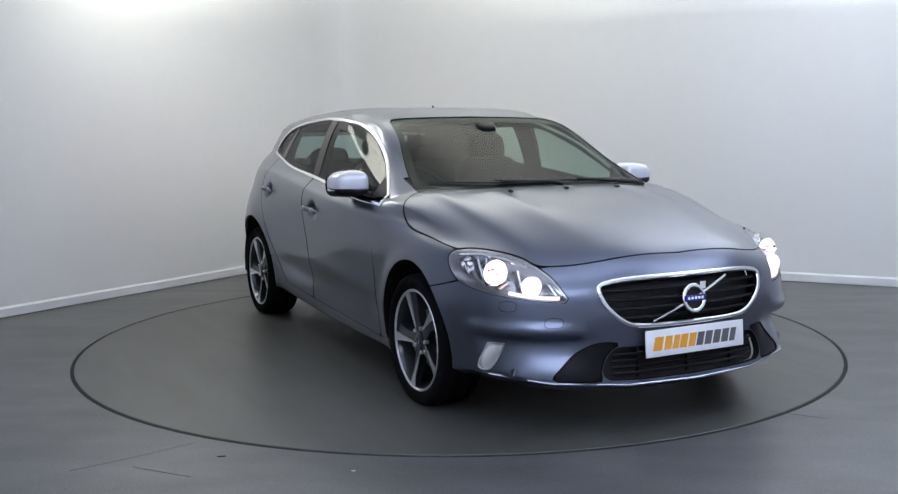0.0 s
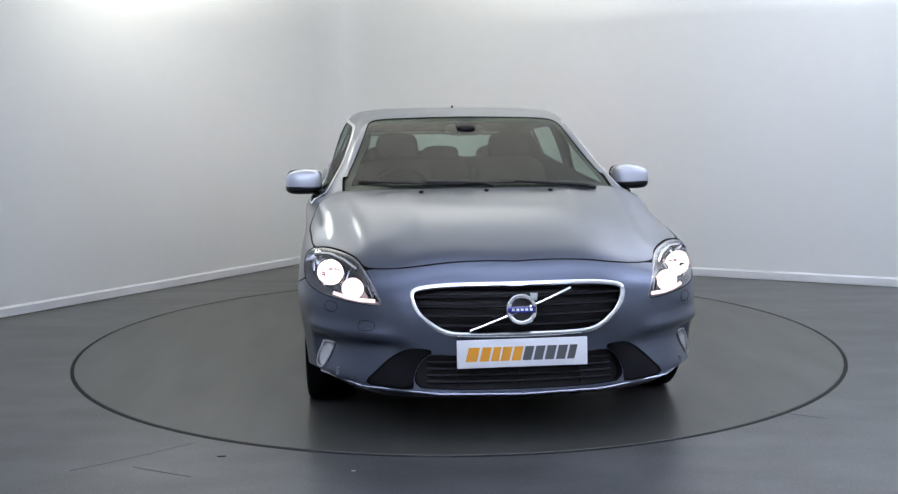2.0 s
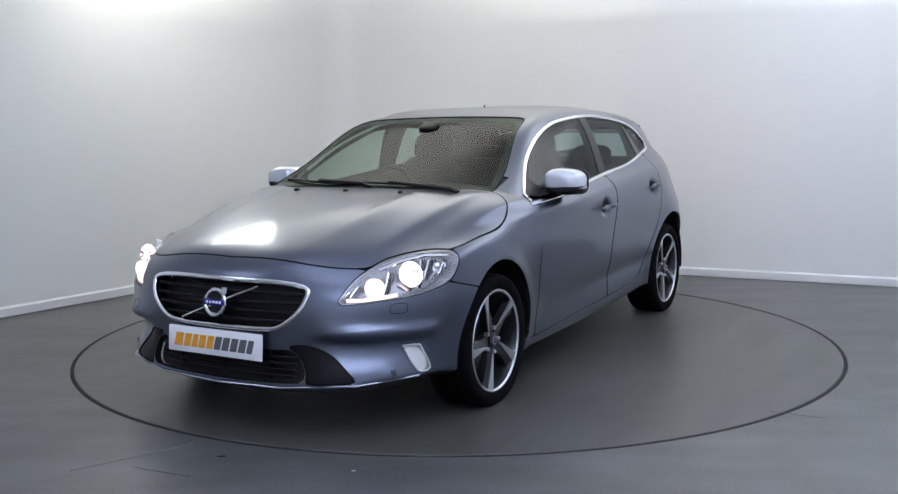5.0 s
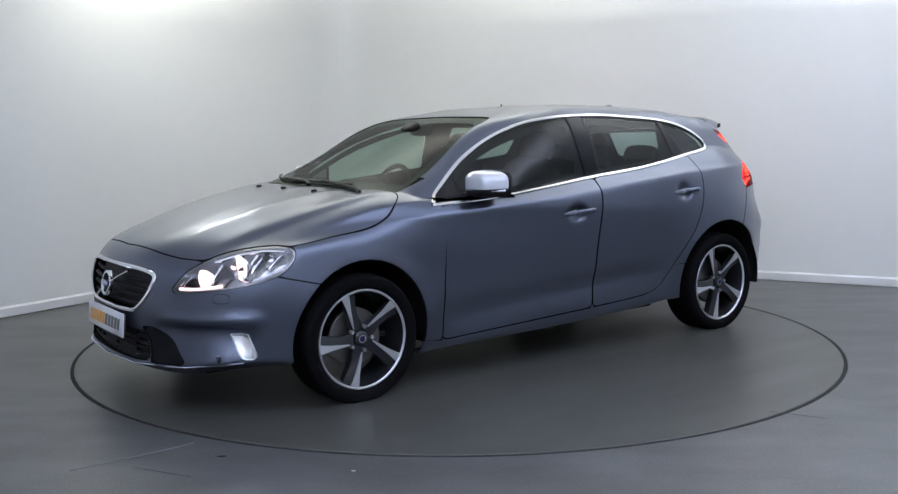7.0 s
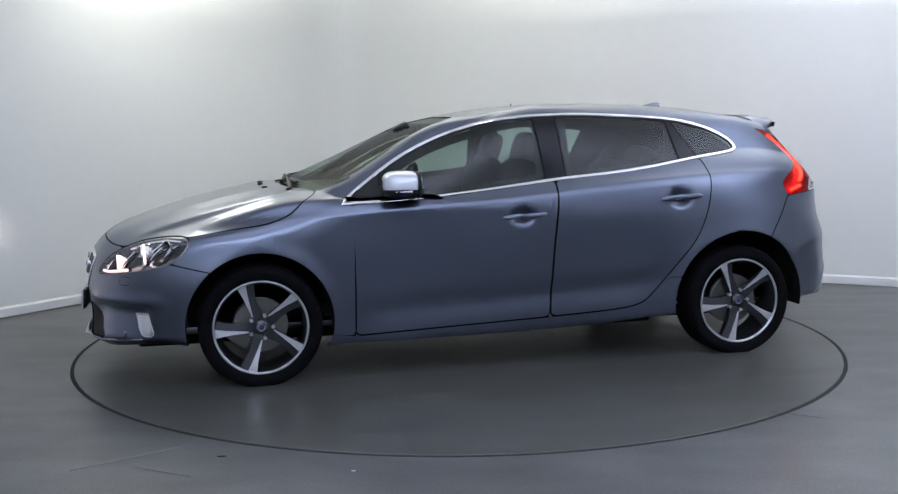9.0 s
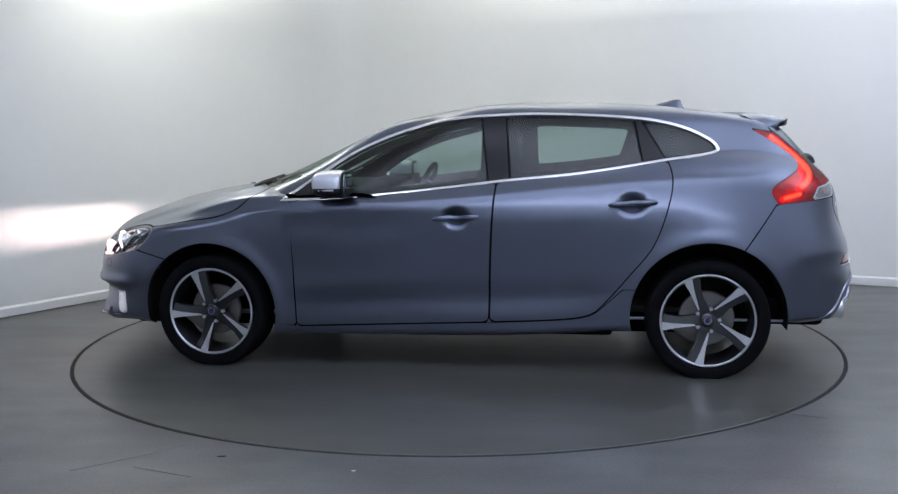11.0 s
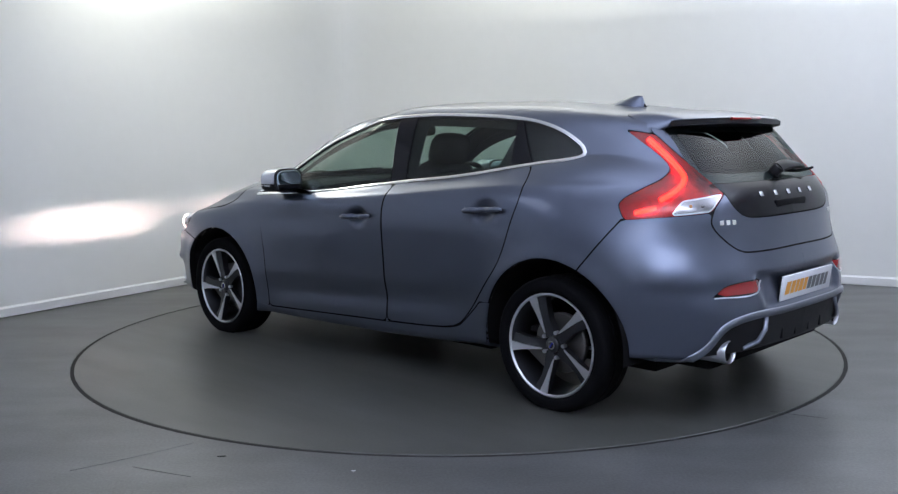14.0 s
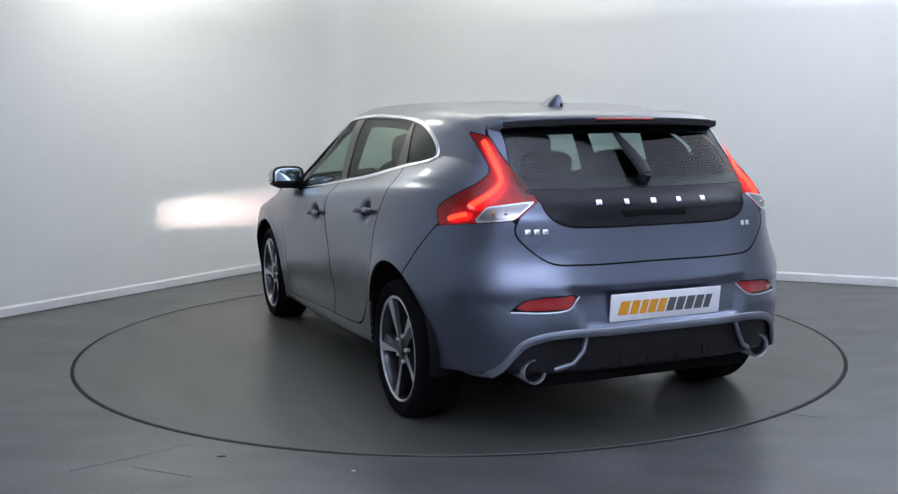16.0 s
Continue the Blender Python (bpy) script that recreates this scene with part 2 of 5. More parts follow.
def room():
    far_l, far_r = CORNER + LEFT * 10.5, CORNER + RIGHT * 10.0
    back = far_l + RIGHT * 10.0
    # floor: one sheet round the turntable
    n = 192
    vs, fs = [], []
    c4 = [CORNER + (LEFT + RIGHT) * -0.3, far_l + (LEFT - RIGHT) * 0.3, back + (LEFT + RIGHT) * 0.3, far_r + (RIGHT - LEFT) * 0.3]
    for k in range(n):
        a = 2 * math.pi * k / n
        d = Vector((math.cos(a), math.sin(a)))
        hit = 1e9
        for i in range(4):
            p, q = c4[i], c4[(i + 1) % 4]
            e = q - p
            den = d.x * e.y - d.y * e.x
            if abs(den) > 1e-9:
                s = (p.x * e.y - p.y * e.x) / den
                if s > 0:
                    hit = min(hit, s)
        for r, z in ((R_GAP, -0.06), (R_GAP, -0.002), (R_GAP + 0.003, 0), (R_GAP + 0.6, 0), (hit, 0)):
            vs.append((d.x * r, d.y * r, z))
    for k in range(n):
        a, b = 5 * k, 5 * ((k + 1) % n)
        fs += [(a + i, a + i + 1, b + i + 1, b + i) for i in range(4)]
    tagged(mesh_ob("floor", vs, fs, M_FLOOR, smooth=False), "scuffed grey painted concrete showroom floor", "floor", kind="structure")
    # near-black ring fills the gap, in place of its shade
    bm = bmesh.new()
    lathe(bm, [(0.0, -0.06), (R_GAP - W_GAP + 0.001, -0.06), (R_GAP - W_GAP + 0.001, -0.0015), (R_GAP - 0.001, -0.0015), (R_GAP - 0.001, -0.08), (0.0, -0.08)], 96, pose(0, 0, 0, 0, 0, 0))
    pit = part("turntable_pit", bm, M_PIT, None)
    tagged(pit, "near-black filler that stands for shade in the gap round the turntable", "pit", kind="structure")
    pit.matrix_world = pose(0, 0, -0.14, 0, 0, 0)
    pit.data.transform(pose(0, 0, 0, 90, 0, 0))
    pit.matrix_world = pose(0, 0, 0)
    # walls with a rounded inner corner
    rad, out = 0.5, []
    for i in range(13):
        k = i / 12
        p = (1 - k) ** 2 * (CORNER + LEFT * rad) + 2 * k * (1 - k) * CORNER + k * k * (CORNER + RIGHT * rad)
        out.append(p)
    path_l = [far_l] + out[:7]
    path_r = out[6:] + [far_r]

    def wall(name, pts, th, z0, z1, material, label, off=0.0, category="wall", chamfer=0.0):
        vs, fs = [], []
        for i, p in enumerate(pts):
            t = (pts[min(i + 1, len(pts) - 1)] - pts[max(i - 1, 0)]).normalized()
            nrm = Vector((t.y, -t.x))
            if nrm.dot(Vector((0.0, -2.0)) - p) < 0:
                nrm = -nrm
            a, b = p + nrm * off, p - nrm * th
            e = p + nrm * (off - chamfer)
            vs += [(a.x, a.y, z0), (a.x, a.y, z1), (e.x, e.y, z1 + chamfer), (b.x, b.y, z1 + chamfer), (b.x, b.y, z0)]
            if not chamfer:
                del vs[-3]
        k = 5 if chamfer else 4
        for i in range(len(pts) - 1):
            a, b = k * i, k * i + k
            fs += [(a + j, a + (j + 1) % k, b + (j + 1) % k, b + j) for j in range(k)]
        fs += [tuple(range(k)), tuple(len(vs) - k + j for j in range(k))[::-1]]
        bm = bmesh.new()
        for v in vs:
            bm.verts.new(v)
        bm.verts.ensure_lookup_table()
        for f in fs:
            bm.faces.new([bm.verts[i] for i in f])
        ob = part(name, bm, material, None, angle=30)
        return tagged(ob, label, category, kind="structure")

    wall("wall_north", path_r, 0.2, 0, H_ROOM, M_WALL, "smooth white painted showroom wall")
    wall("wall_west", path_l, 0.2, 0, H_ROOM, M_WALL, "smooth white painted showroom wall")
    wall("wall_east", [far_r, back], 0.2, 0, H_ROOM, M_WALL, "plain white painted wall behind the camera")
    wall("wall_south", [back, far_l], 0.2, 0, H_ROOM, M_WALL, "plain white painted wall behind the camera")
    for name, pts in (("baseboard_north", path_r), ("baseboard_west", path_l)):
        wall(name, pts, -0.002, 0.004, 0.062, M_SKIRT, "low white painted skirting board", 0.016, "baseboard", 0.014)
    bm = bmesh.new()
    lo, hi = [], []
    for p in c4:
        lo.append(bm.verts.new((p.x, p.y, H_ROOM)))
        hi.append(bm.verts.new((p.x, p.y, H_ROOM + 0.15)))
    bm.faces.new(lo)
    bm.faces.new(hi)
    for i in range(4):
        bm.faces.new((lo[i], lo[(i + 1) % 4], hi[(i + 1) % 4], hi[i]))
    tagged(part("ceiling", bm, M_CEIL, None), "plain pale showroom ceiling", "ceiling", kind="structure")


def turntable():
    bm = bmesh.new()
    r = R_GAP - W_GAP
    lathe(bm, [(0.0, 0.0), (r - 0.003, 0.0), (r, -0.003), (r, -0.05)], 192)
    ob = part("turntable", bm, M_DISC, None)
    ob.data.transform(pose(0, 0, 0, 90, 0, 0))
    bm = bmesh.new()
    lathe(bm, [(r - 0.012, 0.0012), (r - 0.003, 0.0012), (r - 0.0005, -0.001), (r - 0.012, -0.001)], 192, closed=True)
    edge = part("edge_ring", bm, M_DISC, ob, "worn grey edge of the turntable")
    edge.data.transform(pose(0, 0, 0, 90, 0, 0))
    return tagged(ob, "round grey painted turntable flush with the floor", "turntable")


room()
disc = turntable()


def floor_fleck(name, x, y, sx, sy, turn, material, label):
    """A thin flake lying on the floor."""
    bm = bmesh.new()
    out = [(sx * math.cos(a) * (1 + 0.25 * math.sin(3 * a)), sy * math.sin(a)) for a in np.linspace(0, 2 * math.pi, 13)[:-1]]
    prism(bm, out, 0.0015, pose(x, y, 0.0016, 0, 0, turn))
    tagged(part(name, bm, material, None), label, "fleck")


floor_fleck("scratch", -1.28, -2.21, 0.23, 0.006, 39.5, M_SCUFF, "long pale scratch in the grey floor paint")
floor_fleck("crack", 1.50, -1.738, 0.11, 0.0016, -28, M_DARKSCUFF, "fine dark crack in the grey floor")
floor_fleck("scratch", -1.12, -2.387, 0.13, 0.003, -24, M_DARKSCUFF, "faint dark scratch in the grey floor paint")
floor_fleck("paint_chip", -0.395, -2.393, 0.008, 0.005, 20, M_PLATE, "tiny white paint chip on the grey floor")
floor_fleck("scuff_mark", -0.933, -2.218, 0.018, 0.006, 5, M_PIT, "small dark scuff on the grey floor")
# ---- the car's outer surface: loops round the body from sill to roof ----
# Car space: x ahead, y to its left, z up, origin on the ground midway between the axles.
# Each loop runs from the middle of the nose round the left side to the middle of the tail.
LOOPS = {
    "underside": ((2.17, 2.15, 2.05, 1.86, 1.33, 0.88, 0.2, -0.5, -1.2, -1.65, -1.93, -2.05, -2.07),
        (0, 0.33, 0.6, 0.76, 0.78, 0.76, 0.76, 0.76, 0.77, 0.76, 0.62, 0.35, 0),
        (0.185, 0.19, 0.2, 0.225, 0.19, 0.17, 0.17, 0.19, 0.25, 0.285, 0.28, 0.29, 0.29)),
    "lip": ((2.235, 2.21, 2.09, 1.87, 1.33, 0.88, 0.2, -0.5, -1.2, -1.65, -1.97, -2.09, -2.11),
        (0, 0.33, 0.63, 0.81, 0.85, 0.84, 0.835, 0.84, 0.86, 0.83, 0.66, 0.35, 0),
        (0.215, 0.22, 0.235, 0.26, 0.2, 0.185, 0.19, 0.215, 0.27, 0.3, 0.3, 0.31, 0.31)),
    "low": ((2.215, 2.19, 2.09, 1.88, 1.33, 0.88, 0.2, -0.5, -1.2, -1.65, -1.99, -2.11, -2.13),
        (0, 0.33, 0.62, 0.815, 0.885, 0.872, 0.865, 0.865, 0.88, 0.845, 0.66, 0.35, 0),
        (0.36, 0.36, 0.38, 0.4, 0.42, 0.42, 0.43, 0.44, 0.46, 0.45, 0.43, 0.43, 0.43)),
    "bumper": ((2.225, 2.195, 2.085, 1.88, 1.33, 0.88, 0.2, -0.5, -1.2, -1.65, -1.99, -2.115, -2.135),
        (0, 0.33, 0.628, 0.828, 0.895, 0.88, 0.875, 0.875, 0.898, 0.864, 0.66, 0.35, 0),
        (0.48, 0.48, 0.5, 0.52, 0.56, 0.56, 0.57, 0.58, 0.6, 0.57, 0.53, 0.52, 0.52)),
    "grille_top": ((2.19, 2.16, 2.05, 1.86, 1.33, 0.88, 0.2, -0.5, -1.2, -1.65, -1.96, -2.08, -2.1),
        (0, 0.33, 0.628, 0.818, 0.893, 0.893, 0.89, 0.89, 0.903, 0.859, 0.66, 0.35, 0),
        (0.65, 0.645, 0.63, 0.645, 0.68, 0.7, 0.71, 0.72, 0.74, 0.7, 0.66, 0.645, 0.64)),
    "bonnet_edge": ((2.13, 2.105, 1.97, 1.8, 1.33, 0.88, 0.2, -0.5, -1.2, -1.65, -1.93, -2.05, -2.07),
        (0, 0.33, 0.598, 0.798, 0.875, 0.89, 0.895, 0.895, 0.888, 0.824, 0.66, 0.35, 0),
        (0.725, 0.72, 0.712, 0.725, 0.78, 0.82, 0.83, 0.85, 0.86, 0.83, 0.79, 0.76, 0.75)),
    "bonnet_a": ((1.989, 1.966, 1.845, 1.694, 1.33, 0.882, 0.2, -0.5, -1.2, -1.65, -1.925, -2.035, -2.055),
        (0, 0.328, 0.564, 0.767, 0.841, 0.885, 0.888, 0.876, 0.861, 0.799, 0.655, 0.35, 0),
        (0.795, 0.792, 0.775, 0.768, 0.815, 0.874, 0.894, 0.92, 0.94, 0.9, 0.86, 0.84, 0.84)),
    "bonnet_b": ((1.712, 1.685, 1.573, 1.454, 1.201, 0.881, 0.2, -0.5, -1.2, -1.65, -1.92, -2.02, -2.04),
        (0, 0.327, 0.549, 0.732, 0.816, 0.85, 0.859, 0.851, 0.826, 0.769, 0.645, 0.35, 0),
        (0.888, 0.884, 0.868, 0.855, 0.893, 0.918, 0.929, 0.971, 1.011, 0.98, 0.93, 0.91, 0.91)),
    "bonnet_c": ((1.38, 1.359, 1.268, 1.201, 1.052, 0.86, 0.2, -0.5, -1.2, -1.62, -1.89, -1.99, -2.01),
        (0, 0.329, 0.556, 0.709, 0.794, 0.818, 0.839, 0.821, 0.786, 0.734, 0.61, 0.35, 0),
        (0.955, 0.952, 0.942, 0.936, 0.935, 0.934, 0.948, 0.996, 1.063, 1.06, 1.01, 0.985, 0.985)),
    "belt": ((1.151, 1.13, 1.068, 1.006, 0.96, 0.899, 0.2, -0.5, -1.2, -1.5, -1.8, -1.92, -1.94),
        (0, 0.33, 0.561, 0.685, 0.757, 0.8, 0.812, 0.793, 0.723, 0.67, 0.595, 0.35, 0),
        (0.986, 0.984, 0.98, 0.972, 0.955, 0.93, 0.962, 1.031, 1.127, 1.15, 1.1, 1.06, 1.06)),
    "glass": ((0.785, 0.772, 0.727, 0.689, 0.644, 0.585, 0.1, -0.5, -1.16, -1.5, -1.72, -1.81, -1.824),
        (0, 0.329, 0.558, 0.639, 0.682, 0.707, 0.744, 0.72, 0.672, 0.635, 0.565, 0.35, 0),
        (1.142, 1.14, 1.131, 1.12, 1.115, 1.104, 1.183, 1.216, 1.245, 1.23, 1.2, 1.185, 1.189)),
    "header": ((0.294, 0.303, 0.345, 0.375, 0.357, 0.28, -0.047, -0.5, -1.1, -1.5, -1.641, -1.679, -1.686),
        (0, 0.33, 0.51, 0.571, 0.598, 0.622, 0.615, 0.602, 0.595, 0.585, 0.52, 0.33, 0),
        (1.335, 1.328, 1.31, 1.297, 1.291, 1.284, 1.365, 1.378, 1.352, 1.306, 1.294, 1.3, 1.297)),
    "roof_edge": ((0.119, 0.13, 0.16, 0.17, 0.14, 0.08, -0.098, -0.5, -1.1, -1.45, -1.58, -1.609, -1.617),
        (0, 0.3, 0.45, 0.5, 0.535, 0.556, 0.551, 0.541, 0.53, 0.52, 0.46, 0.3, 0),
        (1.371, 1.368, 1.357, 1.353, 1.349, 1.355, 1.388, 1.398, 1.375, 1.336, 1.325, 1.327, 1.324)),
    "roof": ((-0.05, -0.05, -0.05, -0.06, -0.08, -0.12, -0.25, -0.55, -1, -1.3, -1.42, -1.46, -1.47),
        (0, 0.15, 0.25, 0.28, 0.3, 0.3, 0.3, 0.3, 0.3, 0.28, 0.22, 0.15, 0),
        (1.397, 1.397, 1.395, 1.393, 1.392, 1.396, 1.411, 1.416, 1.393, 1.36, 1.35, 1.351, 1.35)),
    "ridge": ((-0.25, -0.25, -0.26, -0.27, -0.28, -0.32, -0.4, -0.6, -0.9, -1.15, -1.22, -1.25, -1.25),
        (0, 0, 0, 0, 0, 0, 0, 0, 0, 0, 0, 0, 0),
        (1.415, 1.415, 1.415, 1.415, 1.416, 1.419, 1.422, 1.423, 1.406, 1.384, 1.377, 1.375, 1.375)),
}
CREASED = ("lip", "belt")


def fair_rows(p, per, stiff, hold=(), breaks=()):
    """Rows of points (n, m, 3) joined by smoothing splines along the first axis: per[i] steps in interval i.
    Points in hold stay where they are; at breaks the curve may kink."""
    n = len(p)
    out = []
    cuts = [0] + [b for b in breaks if 0 < b < n - 1] + [n - 1]
    knots = np.zeros(p.shape[:2])
    knots[1:] = np.cumsum(np.maximum(np.linalg.norm(np.diff(p, axis=0), axis=2), 1e-4), axis=0)
    for j in range(p.shape[1]):
        t = knots[:, j]
        line = []
        for a, b in zip(cuts, cuts[1:]):
            k = b - a + 1
            y, x = p[a:b + 1, j], t[a:b + 1]
            h = np.diff(x)
            g, m = y.copy(), np.zeros((k, 3))
            if k > 2:
                q = np.zeros((k, k - 2))
                r = np.zeros((k - 2, k - 2))
                for i in range(k - 2):
                    q[i, i], q[i + 1, i], q[i + 2, i] = 1 / h[i], -1 / h[i] - 1 / h[i + 1], 1 / h[i + 1]
                    r[i, i] = (h[i] + h[i + 1]) / 3
                    if i:
                        r[i, i - 1] = r[i - 1, i] = h[i] / 6
                w = np.array([0.0 if i in (0, k - 1) or a + i in hold else 1.0 for i in range(k)])
                m[1:-1] = np.linalg.solve(r + stiff * q.T @ (w[:, None] * q), q.T @ y)
                g = y - stiff * w[:, None] * (q @ m[1:-1])
            for i in range(k - 1):
                last = b == n - 1 and i == k - 2
                f = np.linspace(0, 1, per[a + i] + 1)[: None if last else -1, None]
                e = 1 - f
                line.append(e * g[i] + f * g[i + 1] + h[i] ** 2 / 6 * ((e**3 - e) * m[i] + (f**3 - f) * m[i + 1]))
        out.append(np.concatenate(line))
    return np.stack(out, 1)


def body_grid():
    names = list(LOOPS)
    ctl = np.array([np.array(LOOPS[n], float).T for n in names])
    flip = np.array([1, -1, 1])
    whole = np.concatenate([(ctl * flip)[:, ::-1][:, :-1], ctl], axis=1)
    # a few points past nose and tail keep the ends smooth
    whole = np.concatenate([(whole * flip)[:, 2:0:-1], whole, (whole * flip)[:, -2:-4:-1]], axis=1)
    per = (10, 9, 12, 22, 20, 30, 30, 30, 18, 16, 12, 9)
    rows = fair_rows(whole.transpose(1, 0, 2), (9, 12) + per[::-1] + per + (12, 9), 2e-6)
    rows = rows[21:-21]
    half_n = len(rows) // 2
    # the tail's middle comes first: turn the order round so that the nose is in the middle
    rows = rows.transpose(1, 0, 2)
    rows = np.concatenate([rows, (rows[-2:-4:-1] * flip)])
    grid = fair_rows(rows, (4, 8, 7, 8, 8, 8, 10, 10, 10, 12, 12, 6, 7, 4, 4, 4), 1e-6, breaks=[names.index(n) for n in CREASED])[:-8]
    grid[:, half_n, 1] = 0
    return grid


GRID = body_grid()
_du = np.gradient(GRID, axis=1)
_dv = np.gradient(GRID, axis=0)
NORM = np.cross(_du, _dv)
NORM /= np.maximum(np.linalg.norm(NORM, axis=2, keepdims=True), 1e-9)
_mid = GRID.shape[1] // 2
SKIN_P = GRID.reshape(-1, 3)
SKIN_N = NORM.reshape(-1, 3)
_nv, _nu = GRID.shape[:2]
_i = np.arange(_nv * _nu).reshape(_nv, _nu)
SKIN_F = np.stack([_i[:-1, :-1], _i[:-1, 1:], _i[1:, 1:], _i[1:, :-1]], -1).reshape(-1, 4)
if SKIN_N[_i[_nv // 3, _mid]][0] < 0:
    SKIN_N = -SKIN_N
    SKIN_F = SKIN_F[:, ::-1]
from mathutils.bvhtree import BVHTree

# ---- hollows and ridges pressed into the skin ----
def ease(x, a, b):
    s = np.clip((x - a) / (b - a), 0, 1)
    return s * s * (3 - 2 * s)


def press():
    global SKIN_P, SKIN_N
    p = SKIN_P
    x, y, z = p[:, 0], np.abs(p[:, 1]), p[:, 2]
    q = (x - y) / 2**0.5
    # hollow round each fog lamp, under a sharp brow
    d = 0.038 * ease(z, 0.432, 0.405) * ease(z, 0.245, 0.39) * ease(q, 0.70, 0.78) * ease(q, 1.25, 1.10) * (x > 1.2)
    # brow above it
    d -= 0.018 * np.exp(-(((z - 0.45) / 0.028) ** 2)) * ease(q, 0.62, 0.75) * ease(q, 1.2, 1.05) * (x > 1.2)
    # number plate hollow in the tail
    d += 0.022 * ease(y, 0.44 - (0.62 - z) * 0.4, 0.40 - (0.62 - z) * 0.4) * ease(z, 0.488, 0.50) * ease(z, 0.645, 0.625) * (x < -1.8)
    # shelf across the rear bumper: a crest that turns the flank below it downwards
    zc = z - 0.64
    d -= 0.015 * np.where(zc > 0, np.exp(-((zc / 0.10) ** 2)), np.exp(-((zc / 0.045) ** 2))) * ease(x, -1.72, -1.86)
    # cups behind the door handles
    for hx, hz in ((-0.045, 0.82), (-0.945, 0.889)):
        d += 0.027 * np.exp(-((((x - hx) / 0.058) ** 2 + ((z - hz) / 0.046) ** 2) ** 2)) * (y > 0.7)
    # scallop low on the doors
    d += 0.016 * np.exp(-(((z - 0.37 - 0.05 * (0.3 - x)) / 0.07) ** 2)) * ease(x, 0.95, 0.7) * ease(x, -1.0, -0.6) * (y > 0.7)
    # two folds along the bonnet: a sharp inner one that dies out ahead, a softer one over each wing
    on = ease(x, 1.16, 1.26) * (z > 0.7)
    w = y - 0.405 + (x - 1.2) * 0.05
    d -= 0.011 * np.where(w < 0, np.exp(-((w / 0.03) ** 2)), np.exp(-((w / 0.13) ** 2))) * on * ease(x, 1.95, 1.35)
    w = y - 0.665 + (x - 1.1) * 0.12
    d -= 0.010 * np.where(w < 0, np.exp(-((w / 0.09) ** 2)), np.exp(-((w / 0.04) ** 2))) * ease(x, 1.02, 1.15) * (z > 0.7) * ease(x, 2.0, 1.8)
    # shoulder line from lamp to lamp
    zs = np.interp(x, (-1.6, -1.2, -0.9, -0.6, -0.2, 0.475, 0.81, 1.06, 1.35, 1.64), (1.012, 1.006, 0.988, 0.962, 0.922, 0.872, 0.852, 0.838, 0.808, 0.758))
    d -= 0.007 * np.where(z > zs, np.exp(-(((z - zs) / 0.022) ** 2)), np.exp(-(((z - zs) / 0.09) ** 2))) * (y > 0.6) * ease(x, -1.75, -1.5) * ease(x, 1.62, 1.3)
    # flared lips round the wheel arches
    for cx, r0 in ((1.3235, 0.368), (-1.3235, 0.388)):
        r = np.hypot(x - cx, z - 0.31)
        d -= 0.010 * np.exp(-(((r - r0) / 0.05) ** 2)) * (y > 0.6)
    p = p - SKIN_N * d[:, None]
    g = p.reshape(GRID.shape)
    n = np.cross(np.gradient(g, axis=1), np.gradient(g, axis=0)).reshape(-1, 3)
    n /= np.maximum(np.linalg.norm(n, axis=1, keepdims=True), 1e-9)
    n *= np.sign((n * SKIN_N).sum(1, keepdims=True) + 1e-12)
    mid = np.abs(p[:, 1]) < 1e-6
    n[mid, 1] = 0
    n /= np.maximum(np.linalg.norm(n, axis=1, keepdims=True), 1e-9)
    SKIN_P, SKIN_N = p, n


press()
TREE = BVHTree.FromPolygons([tuple(v) for v in SKIN_P], [tuple(int(i) for i in f) for f in SKIN_F])


def on_skin(x=None, y=None, z=None, side=1):
    """The point and normal of the skin seen along the axis left out: x from the nose or tail, y from the side, z from above."""
    if y is None:
        o, d = Vector((x, 3 * side, z)), Vector((0, -side, 0))
    elif x is None:
        o, d = Vector((4 * side, y, z)), Vector((-side, 0, 0))
    else:
        o, d = Vector((x, y, 4)), Vector((0, 0, -1))
    p, n, _, _ = TREE.ray_cast(o, d)
    if p is None:
        p, n, _, _ = TREE.find_nearest(o + d * (3.1 if y is None else 2.0))
    return p, n


def near_skin(x, y, z):
    p, n, _, _ = TREE.find_nearest(Vector((x, y, z)))
    return p, n


# ---- outlines ----
def spline(pts, per=6, closed=True):
    """A smooth closed outline through pts; a point given as (a, b, 1) stays a sharp corner."""
    out, n = [], len(pts)
    for i in range(n if closed else n - 1):
        p0, p1, p2, p3 = (pts[(i + k) % n] if closed else pts[min(max(i + k, 0), n - 1)] for k in (-1, 0, 1, 2))
        a, b = np.array(p1[:2]), np.array(p2[:2])
        h = np.linalg.norm(b - a)
        m1 = (b - a) if len(p1) > 2 else (b - np.array(p0[:2])) * h / (h + np.linalg.norm(a - np.array(p0[:2])) + 1e-9)
        m2 = (b - a) if len(p2) > 2 else (np.array(p3[:2]) - a) * h / (h + np.linalg.norm(np.array(p3[:2]) - b) + 1e-9)
        for k in range(per):
            s = k / per
            out.append((2 * s**3 - 3 * s**2 + 1) * a + (s**3 - 2 * s**2 + s) * m1 + (3 * s**2 - 2 * s**3) * b + (s**3 - s**2) * m2)
    return np.array(out)


